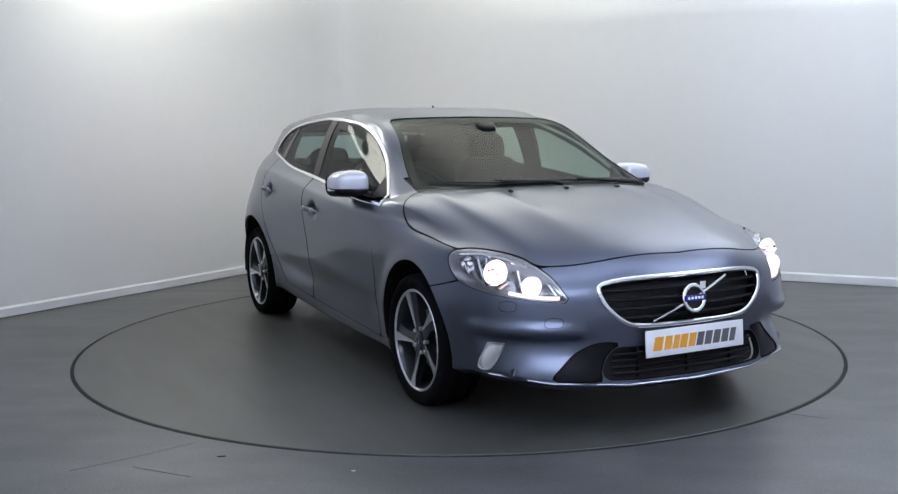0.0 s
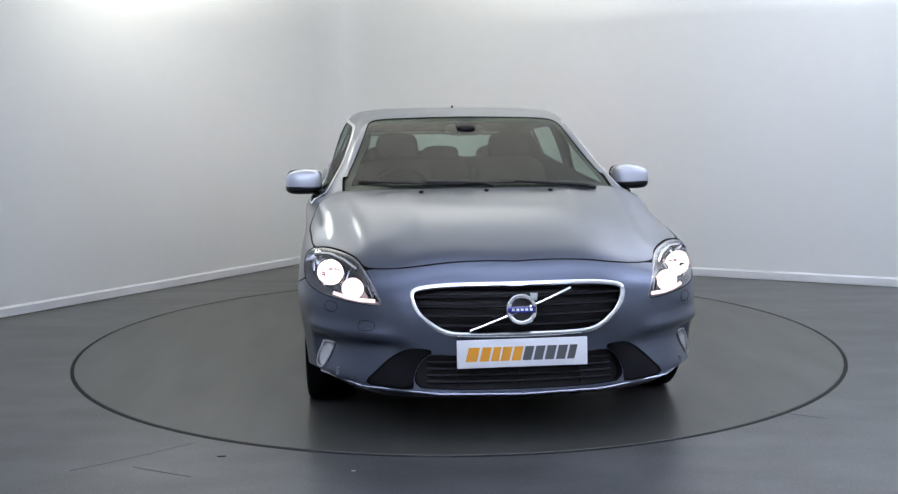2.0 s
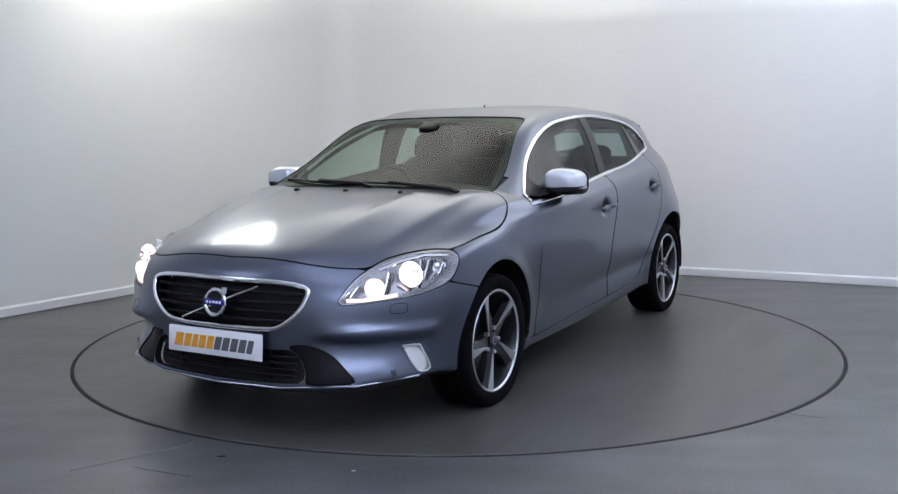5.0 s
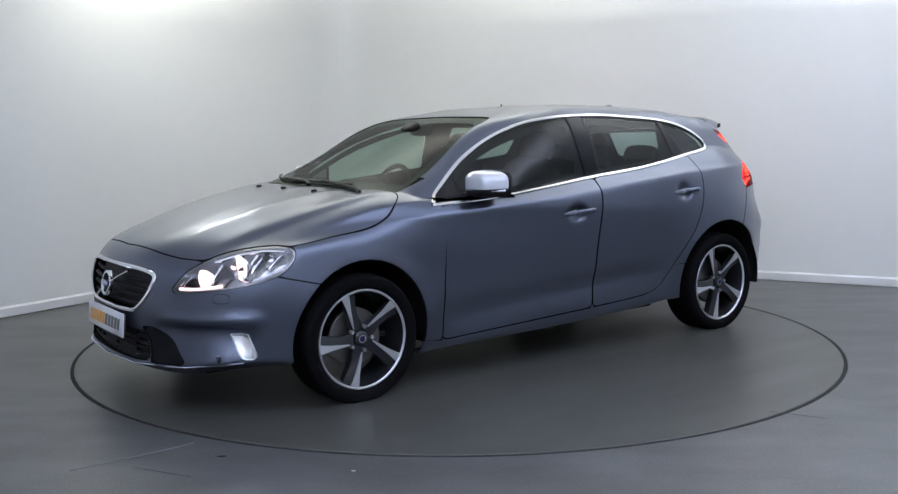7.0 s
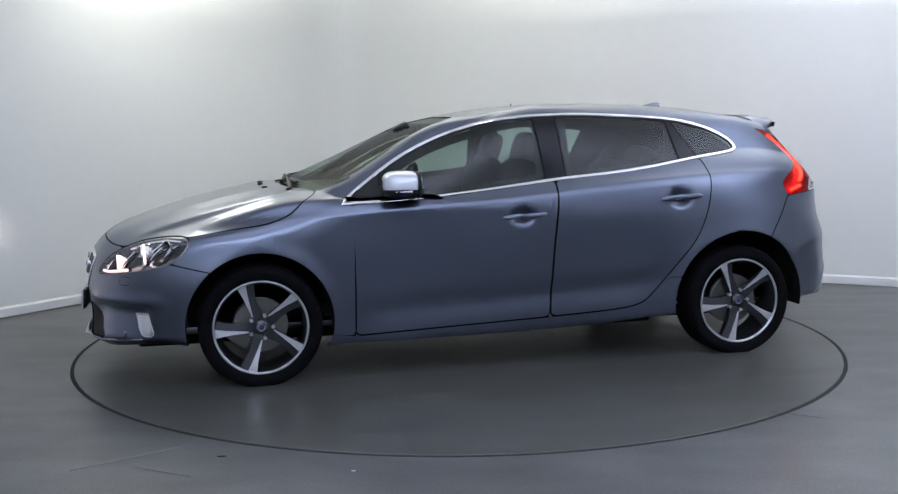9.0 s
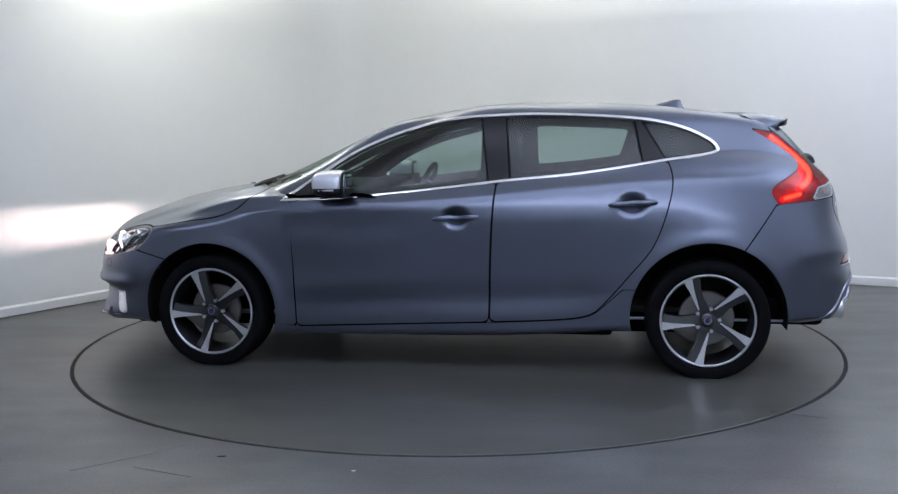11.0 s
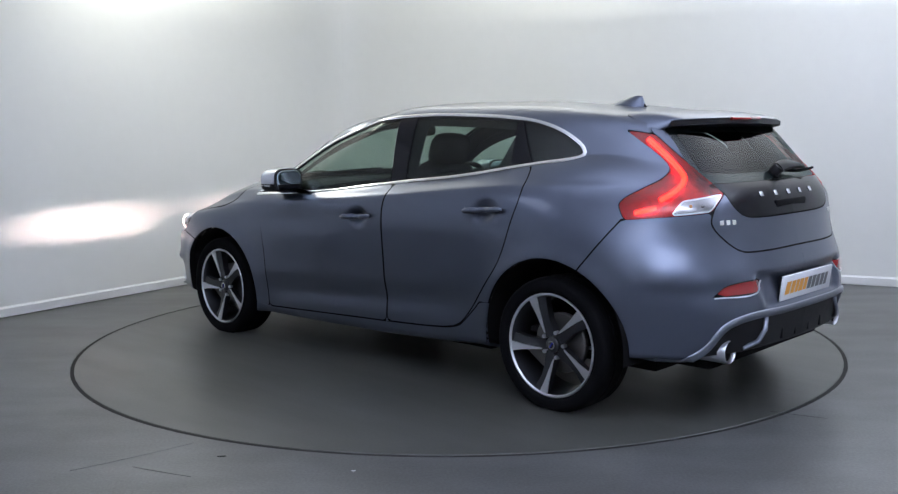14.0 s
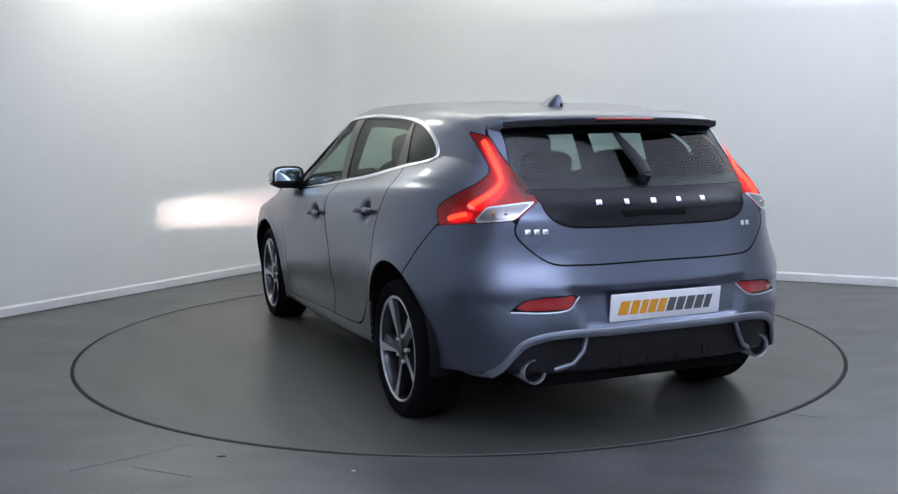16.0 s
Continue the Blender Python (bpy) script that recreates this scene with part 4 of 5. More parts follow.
def lamp_spot(q, z, s, front, out=0.0):
    """The skin point seen slantwise at a nose or tail corner, moved out along the normal."""
    if front:
        o, d = Vector((q / R2 + 3 / R2, -q / R2 + 3 / R2, z)), Vector((-1, -1, 0)).normalized()
    else:
        o, d = Vector((-q / R2 - 3 / R2, -q / R2 + 3 / R2, z)), Vector((1, -1, 0)).normalized()
    p, n, _, _ = TREE.ray_cast(o, d)
    p, n = p.copy(), n.copy()
    p.y, n.y = p.y * s, n.y * s
    return p + n * out, n


def frame_at(p, n, up=(0, 0, 1)):
    """A pose at p whose z axis is n and whose y axis leans to up."""
    n = Vector(n).normalized()
    x = Vector(up).cross(n).normalized()
    y = n.cross(x)
    return Matrix.Translation(p) @ Matrix((x, y, n)).transposed().to_4x4()


def blob(bm, c, r, e=0.7, m=None, zmin=-9.0, zmax=9.0, n=28, k=16):
    """A rounded block: a ball squared off by the exponent e, optionally cut level."""
    rows = []
    pw = lambda v: math.copysign(abs(v) ** e, v)
    for i in range(k + 1):
        a = -math.pi / 2 + math.pi * i / k
        row = []
        for j in range(n):
            b = 2 * math.pi * j / n
            v = Vector((r[0] * pw(math.cos(a)) * pw(math.cos(b)), r[1] * pw(math.cos(a)) * pw(math.sin(b)), min(max(r[2] * pw(math.sin(a)), zmin), zmax)))
            v = Vector(c) + (m.to_3x3() @ v if m else v)
            row.append(bm.verts.new(v))
        rows.append(row)
    for a, b in zip(rows, rows[1:]):
        for j in range(n):
            bm.faces.new((a[j], a[(j + 1) % n], b[(j + 1) % n], b[j]))
    bmesh.ops.remove_doubles(bm, verts=bm.verts, dist=1e-5)


def headlamp(s):
    lens = panel("headlight", [F_HEADLAMP], M_LENS, car, "lit halogen headlight behind a clear lens", gap=0.001, lip=0.004, side=s)
    lens.visible_shadow = False
    panel("housing", [F_HEADLAMP], M_HOUSING, lens, "smoked grey lamp housing", gap=0.0, lip=0.0, offset=-0.085, side=s)
    panel("bezel", [F_HEADLAMP, 0.005 - F_HEADLAMP], M_HOUSING, lens, "silvered lamp bezel", gap=0.0, lip=0.08, offset=-0.003, side=s)
    ahead = Vector((1.0, 0.06 * s, -0.055)).normalized()
    # main reflector bowl with its bulb, and a shroud that shapes the dipped beam
    p, _ = lamp_spot(0.80, 0.682, s, True, -0.012)
    f = frame_at(p, ahead)
    bm = bmesh.new()
    lathe(bm, [(0.05, 0.0), (0.046, -0.02), (0.036, -0.045), (0.02, -0.06)], 32, f @ pose(0, 0, 0, 90, 0, 0))
    part("reflector", bm, M_REFLECTOR, lens, "bright reflector bowl")
    # this bowl emits by itself, imitating the glare round the bulb
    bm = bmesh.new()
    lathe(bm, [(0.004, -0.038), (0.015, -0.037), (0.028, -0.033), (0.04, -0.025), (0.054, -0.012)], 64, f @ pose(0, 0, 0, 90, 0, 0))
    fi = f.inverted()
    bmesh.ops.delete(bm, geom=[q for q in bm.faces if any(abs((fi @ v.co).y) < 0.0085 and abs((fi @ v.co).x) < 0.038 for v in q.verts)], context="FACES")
    part("lit_bowl", bm, M_BOWL, lens, "emissive bowl that imitates the headlamp's pinkish white glare")
    bm = bmesh.new()
    for y in (-0.008, 0.008):
        box(bm, 0, y, -0.030, 0.074, 0.002, 0.085, 0.0, f)
    for y in (-0.036, 0.036):
        box(bm, y, 0, -0.030, 0.002, 0.018, 0.085, 0.0, f)
    box(bm, 0, 0, -0.074, 0.080, 0.024, 0.002, 0.0, f)
    part("shroud", bm, M_REFLECTOR, lens, "thin dipped-beam shroud")
    bm = bmesh.new()
    box(bm, 0, 0.0, -0.070, 0.050, 0.008, 0.002, 0.0, f)
    part("bulb", bm, M_BEAM, lens, "glowing bulb")
    # inner side light, in a bowl that glows by itself
    p, _ = lamp_spot(0.955, 0.63, s, True, -0.012)
    f = frame_at(p, ahead)
    bm = bmesh.new()
    lathe(bm, [(0.045, 0.0), (0.04, -0.02), (0.022, -0.045), (0.0, -0.05)], 28, f @ pose(0, 0, 0, 90, 0, 0))
    part("side_bowl", bm, M_BOWL_DIM, lens, "small emissive bowl that widens the lamp's glare")
    bm = bmesh.new()
    blob(bm, f @ Vector((0, 0, -0.02)), (0.014, 0.014, 0.014), 1.0, None, n=14, k=8)
    part("side_bulb", bm, M_BOWL, lens, "glowing side light")
    # outer indicator bowl
    p, _ = lamp_spot(0.665, 0.715, s, True, -0.012)
    f = frame_at(p, (0.75, 0.66 * s, 0))
    bm = bmesh.new()
    lathe(bm, [(0.035, 0.0), (0.03, -0.02), (0.015, -0.036), (0.0, -0.04)], 28, f @ pose(0, 0, 0, 90, 0, 0))
    part("indicator_bowl", bm, M_REFLECTOR, lens, "clear indicator bowl")
    # light strip along the lower edge
    bm = bmesh.new()
    tube(bm, [lamp_spot(q, z, s, True, -0.012)[0] for q, z in ((1.07, 0.586), (1.0, 0.586), (0.93, 0.593), (0.86, 0.603))], 0.008, 8)
    part("light_strip", bm, M_BOWL_DIM, lens, "lit strip along the lower edge")
    # bright ribs, and black rods that stand for dark gaps between the bowls
    for q, za, zb in ((0.625, 0.735, 0.675), (0.70, 0.740, 0.66), (0.735, 0.742, 0.628), (0.885, 0.70, 0.605), (1.02, 0.645, 0.60), (1.055, 0.622, 0.592)):
        bm = bmesh.new()
        tube(bm, [lamp_spot(q + 0.012 * k, za + (zb - za) * k / 3, s, True, -0.022)[0] for k in range(4)], 0.0045, 6)
        part("lamp_rib", bm, M_CHROME, lens, "bright rib inside the lamp")
        bm = bmesh.new()
        tube(bm, [lamp_spot(q - 0.016 + 0.012 * k, za + (zb - za) * k / 3, s, True, -0.03)[0] for k in range(4)], 0.010, 6)
        part("lamp_gap", bm, M_GLOSSBLACK, lens, "black rod that stands for a dark gap inside the lamp")
    bm = bmesh.new()
    tube(bm, [lamp_spot(q, z, s, True, -0.014)[0] for q, z in ((0.61, 0.748), (0.71, 0.752), (0.82, 0.735), (0.92, 0.705))], 0.007, 8)
    part("chrome_brow", bm, M_CHROME, lens, "chrome brow inside the lamp")


def taillamp(s):
    lens = panel("tail_light", [F_TAILLAMP], M_REDLENS, car, "lit red tail light with a clear reversing lamp", gap=0.001, lip=0.006, side=s)
    lens.visible_shadow = False
    panel("tail_housing", [F_TAILLAMP], M_RED, lens, "faceted red lamp housing", gap=0.0, lip=0.0, offset=-0.03, side=s)
    panel("tail_back", [F_TAILLAMP], M_SHELL, lens, "black back of the lamp", gap=-0.015, lip=0.0, offset=-0.045, side=s)
    panel("tail_bezel", [F_TAILLAMP, 0.006 - F_TAILLAMP], M_REDDARK, lens, "dark red rim", gap=0.0, lip=0.028, offset=-0.003, side=s)
    for pts, r in ((((.745, 1.225), (.80, 1.168), (.845, 1.115), (.872, 1.07), (.855, 1.035), (.80, .995), (.74, .96)), 0.011),
                   (((.65, .912), (.70, .925), (.745, .935)), 0.009)):
        bm = bmesh.new()
        o = spline(pts, 5, False)
        tube(bm, [lamp_spot(q, z, s, False, -0.014)[0] for q, z in o], r, 8)
        part("light_guide", bm, M_REDLIT, lens, "bright red light guide")
    out = spline([(.80, .905, 1), (.845, .956, 1), (1.015, .978, 1), (.957, .918, 1)], 4)
    fr = only(X < -1.3, inside(QR, Z, out))
    panel("reversing_lamp", [fr], M_HOUSING, lens, "clear reversing lamp", gap=0.0, lip=0.004, offset=0.0015, side=s)
    panel("reversing_rim", [fr + 0.006, -fr], M_SATIN, lens, "pale rim of the reversing lamp", gap=0.0, lip=0.004, offset=0.002, side=s)
    for q in (0.875, 0.925):
        p, n = lamp_spot(q, 0.938, s, False, 0.002)
        bm = bmesh.new()
        blob(bm, p - n * 0.003, (0.008, 0.008, 0.008), 1.0, None, n=12, k=8)
        part("reversing_bulb", bm, M_AMBER if q < 0.9 else M_HOUSING, lens)


for s in (1, -1):
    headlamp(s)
    taillamp(s)

# grille: backing, slats, chrome frame, bar and emblem
grille = panel("grille", [F_GRILLE], M_PLASTIC, bumper_f, "black slatted grille in a chrome frame", gap=-0.004, lip=0.0, offset=-0.05)
for z in (0.49, 0.528, 0.566, 0.604, 0.64):
    w = 0.41 if z > 0.55 else 0.41 - (0.55 - z) * 1.3
    bm = bmesh.new()
    ps = [on_skin(y=-w + 2 * w * k / 24, z=z)[0] + Vector((-0.022, 0, 0)) for k in range(25)]
    tube(bm, ps, 0.010, 8, 0.75)
    part("slat", bm, M_SLAT, grille, "gloss black grille slat")
full = np.concatenate([[(y, z) for y, z in OUT_GRILLE if y >= 0], [(-y, z) for y, z in OUT_GRILLE[::-1] if y > 0]])
_keep = [full[0]]
for o in full[1:]:
    if np.hypot(*(o - _keep[-1])) > 0.004:
        _keep.append(o)
strip("grille_frame", _keep, lambda o: on_skin(y=o[0], z=o[1]), 0.0105, 0.6, M_CHROME, bumper_f, 0.002, label="chrome grille frame")
bm = bmesh.new()
tube(bm, [on_skin(y=-0.205 + 0.41 * k / 10, z=0.474 + 0.158 * k / 10)[0] + Vector((0.002, 0, 0)) for k in range(11)], 0.006, 8)
part("diagonal_bar", bm, M_CHROME, grille, "slanting chrome bar")
p, n = on_skin(y=0.0, z=0.556)
f = frame_at(p + Vector((0.008, 0, 0)), (1, 0, 0.18))
bm = bmesh.new()
lathe(bm, [(0.045, -0.012), (0.045, 0.004), (0.049, 0.007), (0.058, 0.007), (0.062, 0.003), (0.062, -0.012)], 40, f @ pose(0, 0, 0, 90, 0, 0), closed=True)
emblem = part("emblem", bm, M_CHROME, grille, "chrome ring emblem with a blue bar")
bm = bmesh.new()
lathe(bm, [(0.0, -0.004), (0.045, -0.004), (0.045, -0.012), (0.0, -0.012)], 40, f @ pose(0, 0, 0, 90, 0, 0))
part("emblem_back", bm, M_PLASTIC, emblem)
bm = bmesh.new()
box(bm, 0, 0, 0.008, 0.112, 0.026, 0.006, 0.002, f)
part("emblem_bar", bm, M_BLUE, emblem, "blue enamel bar")
bm = bmesh.new()
for k in range(5):
    box(bm, -0.036 + 0.018 * k, 0, 0.0115, 0.011, 0.010, 0.002, 0.0, f)
part("emblem_mark", bm, M_PLATE, emblem, "pale marks on the blue bar")
bm = bmesh.new()
prism(bm, [(0.036, 0.034), (0.062, 0.034 + 0.002), (0.066, 0.066), (0.034, 0.066)], 0.01, f @ Matrix.Translation((0, 0, 0.007)))
part("emblem_arrow", bm, M_CHROME, emblem)

# lower grille
low = panel("lower_grille", [F_LOWGRILLE], M_PLASTIC, bumper_f, "black lower grille", gap=-0.004, lip=0.0, offset=-0.04)
for z in (0.262, 0.288, 0.314, 0.34):
    bm = bmesh.new()
    ps = [on_skin(y=-0.375 + 0.75 * k / 20, z=z)[0] + Vector((-0.018, 0, 0)) for k in range(21)]
    tube(bm, ps, 0.006, 6)
    part("slat", bm, M_SLAT, low, "black lower grille slat")
for y in (-0.25, 0.0, 0.25):
    bm = bmesh.new()
    p = on_skin(y=y, z=0.3)[0]
    box(bm, p.x - 0.03, y, 0.30, 0.015, 0.008, 0.12, 0.002)
    part("grille_post", bm, M_PLASTIC, low)
# bright lip along the chin
bm = bmesh.new()
tube(bm, [Vector((np.interp(a, (0, .33, .63, .80), (2.235, 2.212, 2.095, 1.89)) + 0.004, sg * a, np.interp(a, (0, .33, .63, .80), (.218, .223, .238, .258))))
      for sg, a in [(-1, v) for v in np.linspace(0.80, 0.02, 24)] + [(1, v) for v in np.linspace(0.0, 0.80, 25)]], 0.010, 8, 0.55)
part("chin_lip", bm, M_CHINLIP, bumper_f, "satin silver chin lip")
# tow eye and washer covers
for s in (1, -1):
    p, n = lamp_spot(0.86, 0.548, s, True, 0.0)
    bm = bmesh.new()
    ring = spline([(-0.032, -0.016), (0.032, -0.016), (0.034, 0.016), (-0.03, 0.016)], 5)
    f = frame_at(p, n)
    tube(bm, [TREE.find_nearest(f @ Vector((a, b, 0)))[0] for a, b in ring], 0.0014, 5, 1.0, None, True)
    part("washer_cover", bm, M_SHELL, bumper_f, "outlined headlamp washer cover")
    if s < 0:
        p, n = lamp_spot(1.05, 0.485, s, True, 0.0)
        bm = bmesh.new()
        f = frame_at(p, n)
        tube(bm, [TREE.find_nearest(f @ Vector((a, b, 0)))[0] for a, b in ring], 0.0014, 5, 1.0, None, True)
        part("towing_eye_cover", bm, M_SHELL, bumper_f, "outlined towing eye cover")
    # bright edge round the fog lamp
    bm = bmesh.new()
    tube(bm, [lamp_spot(q, z, s, True, 0.004)[0] for q, z in OUT_FOG], 0.0035, 6, 1.0, None, True)
    part("fog_lamp_edge", bm, M_SATIN, bumper_f, "pale edge of the fog lamp")
    bm = bmesh.new()
    tube(bm, [on_skin(y=a * s, z=b, side=-1)[0] + Vector((-0.003, 0, 0)) for a, b in spline([(.64, .557), (.44, .563), (.365, .622)], 6, False)], 0.0035, 6)
    part("reflector_edge", bm, M_SATIN, bumper_r, "silver edge of the reflector")


# ---- number plates ----
def plate(name, x, z, tilt, nose):
    base = pose(x, 0, z, 0, tilt, 0 if nose else 180)
    bm = bmesh.new()
    box(bm, 0, 0, 0, 0.008, 0.525, 0.112, 0.003, base)
    ob = part(name, bm, M_PLATE, bumper_f if nose else bumper_r, "white dealer plate with orange and grey print bars")
    bm = bmesh.new()
    box(bm, -0.010, 0, 0, 0.012, 0.50, 0.10, 0.003, base)
    part("plate_backing", bm, M_PLASTIC, ob)
    # print: slanted blocks, orange then grey
    widths = (0.054, 0.044, 0.036, 0.044, 0.042, 0.042, 0.044, 0.044, 0.044, 0.036)
    y = -0.222
    for k, w in enumerate(widths):
        bm = bmesh.new()
        h, sl = 0.028, 0.007
        g = base @ Matrix.Translation((0.0045, 0, -0.002)) @ Matrix(((0, 0, 1, 0), (1, 0, 0, 0), (0, 1, 0, 0), (0, 0, 0, 1)))
        prism(bm, [(y - sl, -h), (y + w * 0.84 - sl, -h), (y + w * 0.84 + sl, h), (y + sl, h)], 0.0015, g)
        part("print_bar", bm, M_ORANGE if k < 5 else M_GREYPRINT, ob)
        y += w + 0.0015
    return ob


plate("front_plate", 2.243, 0.386, -4, True)
plate("rear_plate", -2.118, 0.562, 7, False)

# ---- tail: diffuser, trim, exhausts, marks, wiper, spoiler, aerial ----
diff = panel("diffuser", [F_DIFF], M_PLASTIC, bumper_r, "black rear diffuser", gap=0.0, lip=0.03, offset=-0.014)
trim = [(-a, b) for a, b in spline([(.73, .275), (.665, .332), (.595, .432), (.48, .468), (.25, .474), (.02, .476)], 8, False)]
trim = trim + [(-a, b) for a, b in trim[::-1]]
bm = bmesh.new()
pn = [on_skin(y=a, z=b, side=-1) for a, b in trim]
tube(bm, [p + n * 0.004 for p, n in pn], 0.017, 10, 0.5, [n for _, n in pn])
part("diffuser_trim", bm, M_TRIM, bumper_r, "satin silver-blue band over the diffuser")
for s in (1, -1):
    bm = bmesh.new()
    tube(bm, [Vector((-2.10, 0.36 * s, 0.455)), Vector((-2.105, 0.375 * s, 0.40)), Vector((-2.09, 0.41 * s, 0.35)), Vector((-2.05, 0.47 * s, 0.325))], 0.011, 8)
    part("diffuser_fin", bm, M_TRIM, diff, "curved fin beside the exhaust")
    f = pose(-2.0, 0.548 * s, 0.318, 0, 0, 90)
    bm = bmesh.new()
    lathe(bm, [(0.040, -0.16), (0.041, 0.0), (0.044, 0.03), (0.048, 0.035), (0.051, 0.030), (0.050, -0.16)], 40, f, closed=True)
    pipe = part("exhaust_tip", bm, M_SATIN, car, "round polished exhaust tip")
    # black disc across the pipe, for the shade inside it
    bm = bmesh.new()
    lathe(bm, [(0.0, 0.016), (0.0425, 0.016)], 32, f)
    part("pipe_bore", bm, M_SHELL, pipe, "black disc that stands for shade inside the pipe")
for y in (-0.2, -0.07, 0.07, 0.2):
    bm = bmesh.new()
    box(bm, -2.075, y, 0.355, 0.06, 0.012, 0.05, 0.004)
    part("diffuser_rib", bm, M_PLASTIC, diff)
# boot handle recess, marks in place of letters
bm = bmesh.new()
p = on_skin(y=0, z=0.905, side=-1)[0]
box(bm, p.x + 0.0125, 0.0, 0.925, 0.02, 0.30, 0.034, 0.008)
part("boot_handle", bm, M_SHELL, tailgate, "black boot handle recess")
for k in range(5):
    y = 0.25 - 0.125 * k
    p, n = on_skin(y=y, z=0.972, side=-1)
    bm = bmesh.new()
    box(bm, 0, 0, 0.002, 0.022 if k % 2 else 0.026, 0.024, 0.005, 0.002, frame_at(p, n))
    part("chrome_mark", bm, M_CHROME, tailgate, "small chrome mark")
for ys, z in (((0.555, 0.522, 0.489), 0.865), ((-0.455, -0.485), 0.86)):
    for y in ys:
        p, n = on_skin(y=y, z=z, side=-1)
        bm = bmesh.new()
        box(bm, 0, 0, 0.002, 0.022, 0.022, 0.004, 0.0015, frame_at(p, n))
        part("model_mark", bm, M_CHROME, tailgate, "small chrome mark")

# rear wiper: it sweeps once near the end
PIVOT, WN = on_skin(y=0.0, z=1.055, side=-1)
WN = Vector((WN.x, 0, WN.z)).normalized()
E1 = Vector((0, -1, 0))
WIPER = Matrix.Translation(PIVOT + WN * 0.012) @ Matrix((E1, WN.cross(E1), WN)).transposed().to_4x4()
bm = bmesh.new()
lathe(bm, [(0.0, 0.03), (0.02, 0.028), (0.026, 0.015), (0.027, -0.012)], 24, pose(0, 0, 0, 90, 0, 0))
tube(bm, [(0.0, 0, 0.02), (0.05, 0.004, 0.03), (0.12, 0.008, 0.032), (0.2, 0.006, 0.026), (0.27, 0.0, 0.018)], [0.03, 0.032, 0.028, 0.02, 0.012], 10, 0.55, [(0, 0, 1)] * 5)
wiper = part("rear_wiper", bm, M_PLASTIC, tailgate, "black rear wiper with a chunky arm")
wiper.matrix_basis = WIPER
bm = bmesh.new()
tube(bm, [(0.06 + 0.30 * k / 10, -0.012, 0.012 - 0.014 * math.sin(math.pi * k / 10) + 0.004) for k in range(11)], 0.007, 6)
part("blade", bm, M_RUBBER, wiper, "black rubber wiper blade")

# roof spoiler
bm = bmesh.new()
rows = []
for k in range(41):
    y = -0.575 + 1.15 * k / 40
    a = abs(y) / 0.575
    lead = on_skin(x=-1.46 - 0.05 * a * a, y=y * 0.93)[0] + Vector((0, 0, 0.003))
    lead.y = y * 0.96
    drop = max(0, a - 0.86) / 0.14
    xt, zt = -1.80 + 0.09 * a**2 + 0.10 * drop**2, 1.318 - 0.014 * a**2 - 0.045 * drop**2
    under = Vector((-1.63 + 0.04 * a, y * 0.97, 1.262 - 0.02 * a))
    rows.append([bm.verts.new(v) for v in (lead, lead.lerp(Vector((xt, y, zt)), 0.35) + Vector((0, 0, 0.010)), lead.lerp(Vector((xt, y, zt)), 0.7) + Vector((0, 0, 0.009)),
                                           Vector((xt + 0.01, y, zt + 0.001)), Vector((xt, y, zt - 0.006)), Vector((xt + 0.006, y, zt - 0.030)), Vector((xt + 0.03, y, zt - 0.036)), under)])
for a, b in zip(rows, rows[1:]):
    for i in range(7):
        bm.faces.new((a[i], a[i + 1], b[i + 1], b[i]))
bm.faces.new(rows[0])
bm.faces.new(rows[-1])
spoiler = part("roof_spoiler", bm, M_PAINT, tailgate, "slate blue roof spoiler", 50)
bm = bmesh.new()
rows = []
for k in range(33):
    y = -0.535 + 1.07 * k / 32
    a = abs(y) / 0.575
    xt, zt = -1.80 + 0.09 * a**2, 1.318 - 0.014 * a**2
    rows.append([bm.verts.new(v) for v in ((xt - 0.003, y, zt - 0.009), (xt + 0.0, y, zt - 0.034), (xt + 0.035, y, zt - 0.041), (-1.64 + 0.04 * a, y, 1.252 - 0.02 * a))])
for a, b in zip(rows, rows[1:]):
    for i in range(3):
        bm.faces.new((a[i], a[i + 1], b[i + 1], b[i]))
part("spoiler_underside", bm, M_PLASTIC, spoiler, "black underside of the spoiler", 50)
bm = bmesh.new()
tube(bm, [(-1.808 + 0.09 * (0.14 * k / 8 / 0.575) ** 2, sg * 0.14 * k / 8, 1.306) for sg, k in [(-1, v) for v in range(8, 0, -1)] + [(1, v) for v in range(9)]], 0.007, 8)
part("brake_light", bm, M_REDDARK, spoiler, "red high brake light")
# aerial fin
p, n = on_skin(x=-1.14, y=0)
bm = bmesh.new()
secs = []
for x, w, h in ((0.09, 0.004, 0.002), (0.06, 0.022, 0.016), (0.02, 0.032, 0.036), (-0.02, 0.034, 0.052), (-0.05, 0.030, 0.060), (-0.068, 0.020, 0.058), (-0.075, 0.014, 0.03), (-0.08, 0.010, 0.0)):
    secs.append([bm.verts.new((p.x + x * 1.4, y * w * 1.2, p.z - 0.008 - 0.03 * max(0, -x) + h * 0.95 * zz)) for y, zz in ((1, 0), (0.85, 0.35), (0.45, 0.8), (0.15, 1.0), (-0.15, 1.0), (-0.45, 0.8), (-0.85, 0.35), (-1, 0))])
for a, b in zip(secs, secs[1:]):
    for i in range(7):
        bm.faces.new((a[i], a[i + 1], b[i + 1], b[i]))
    bm.faces.new((a[7], a[0], b[0], b[7]))
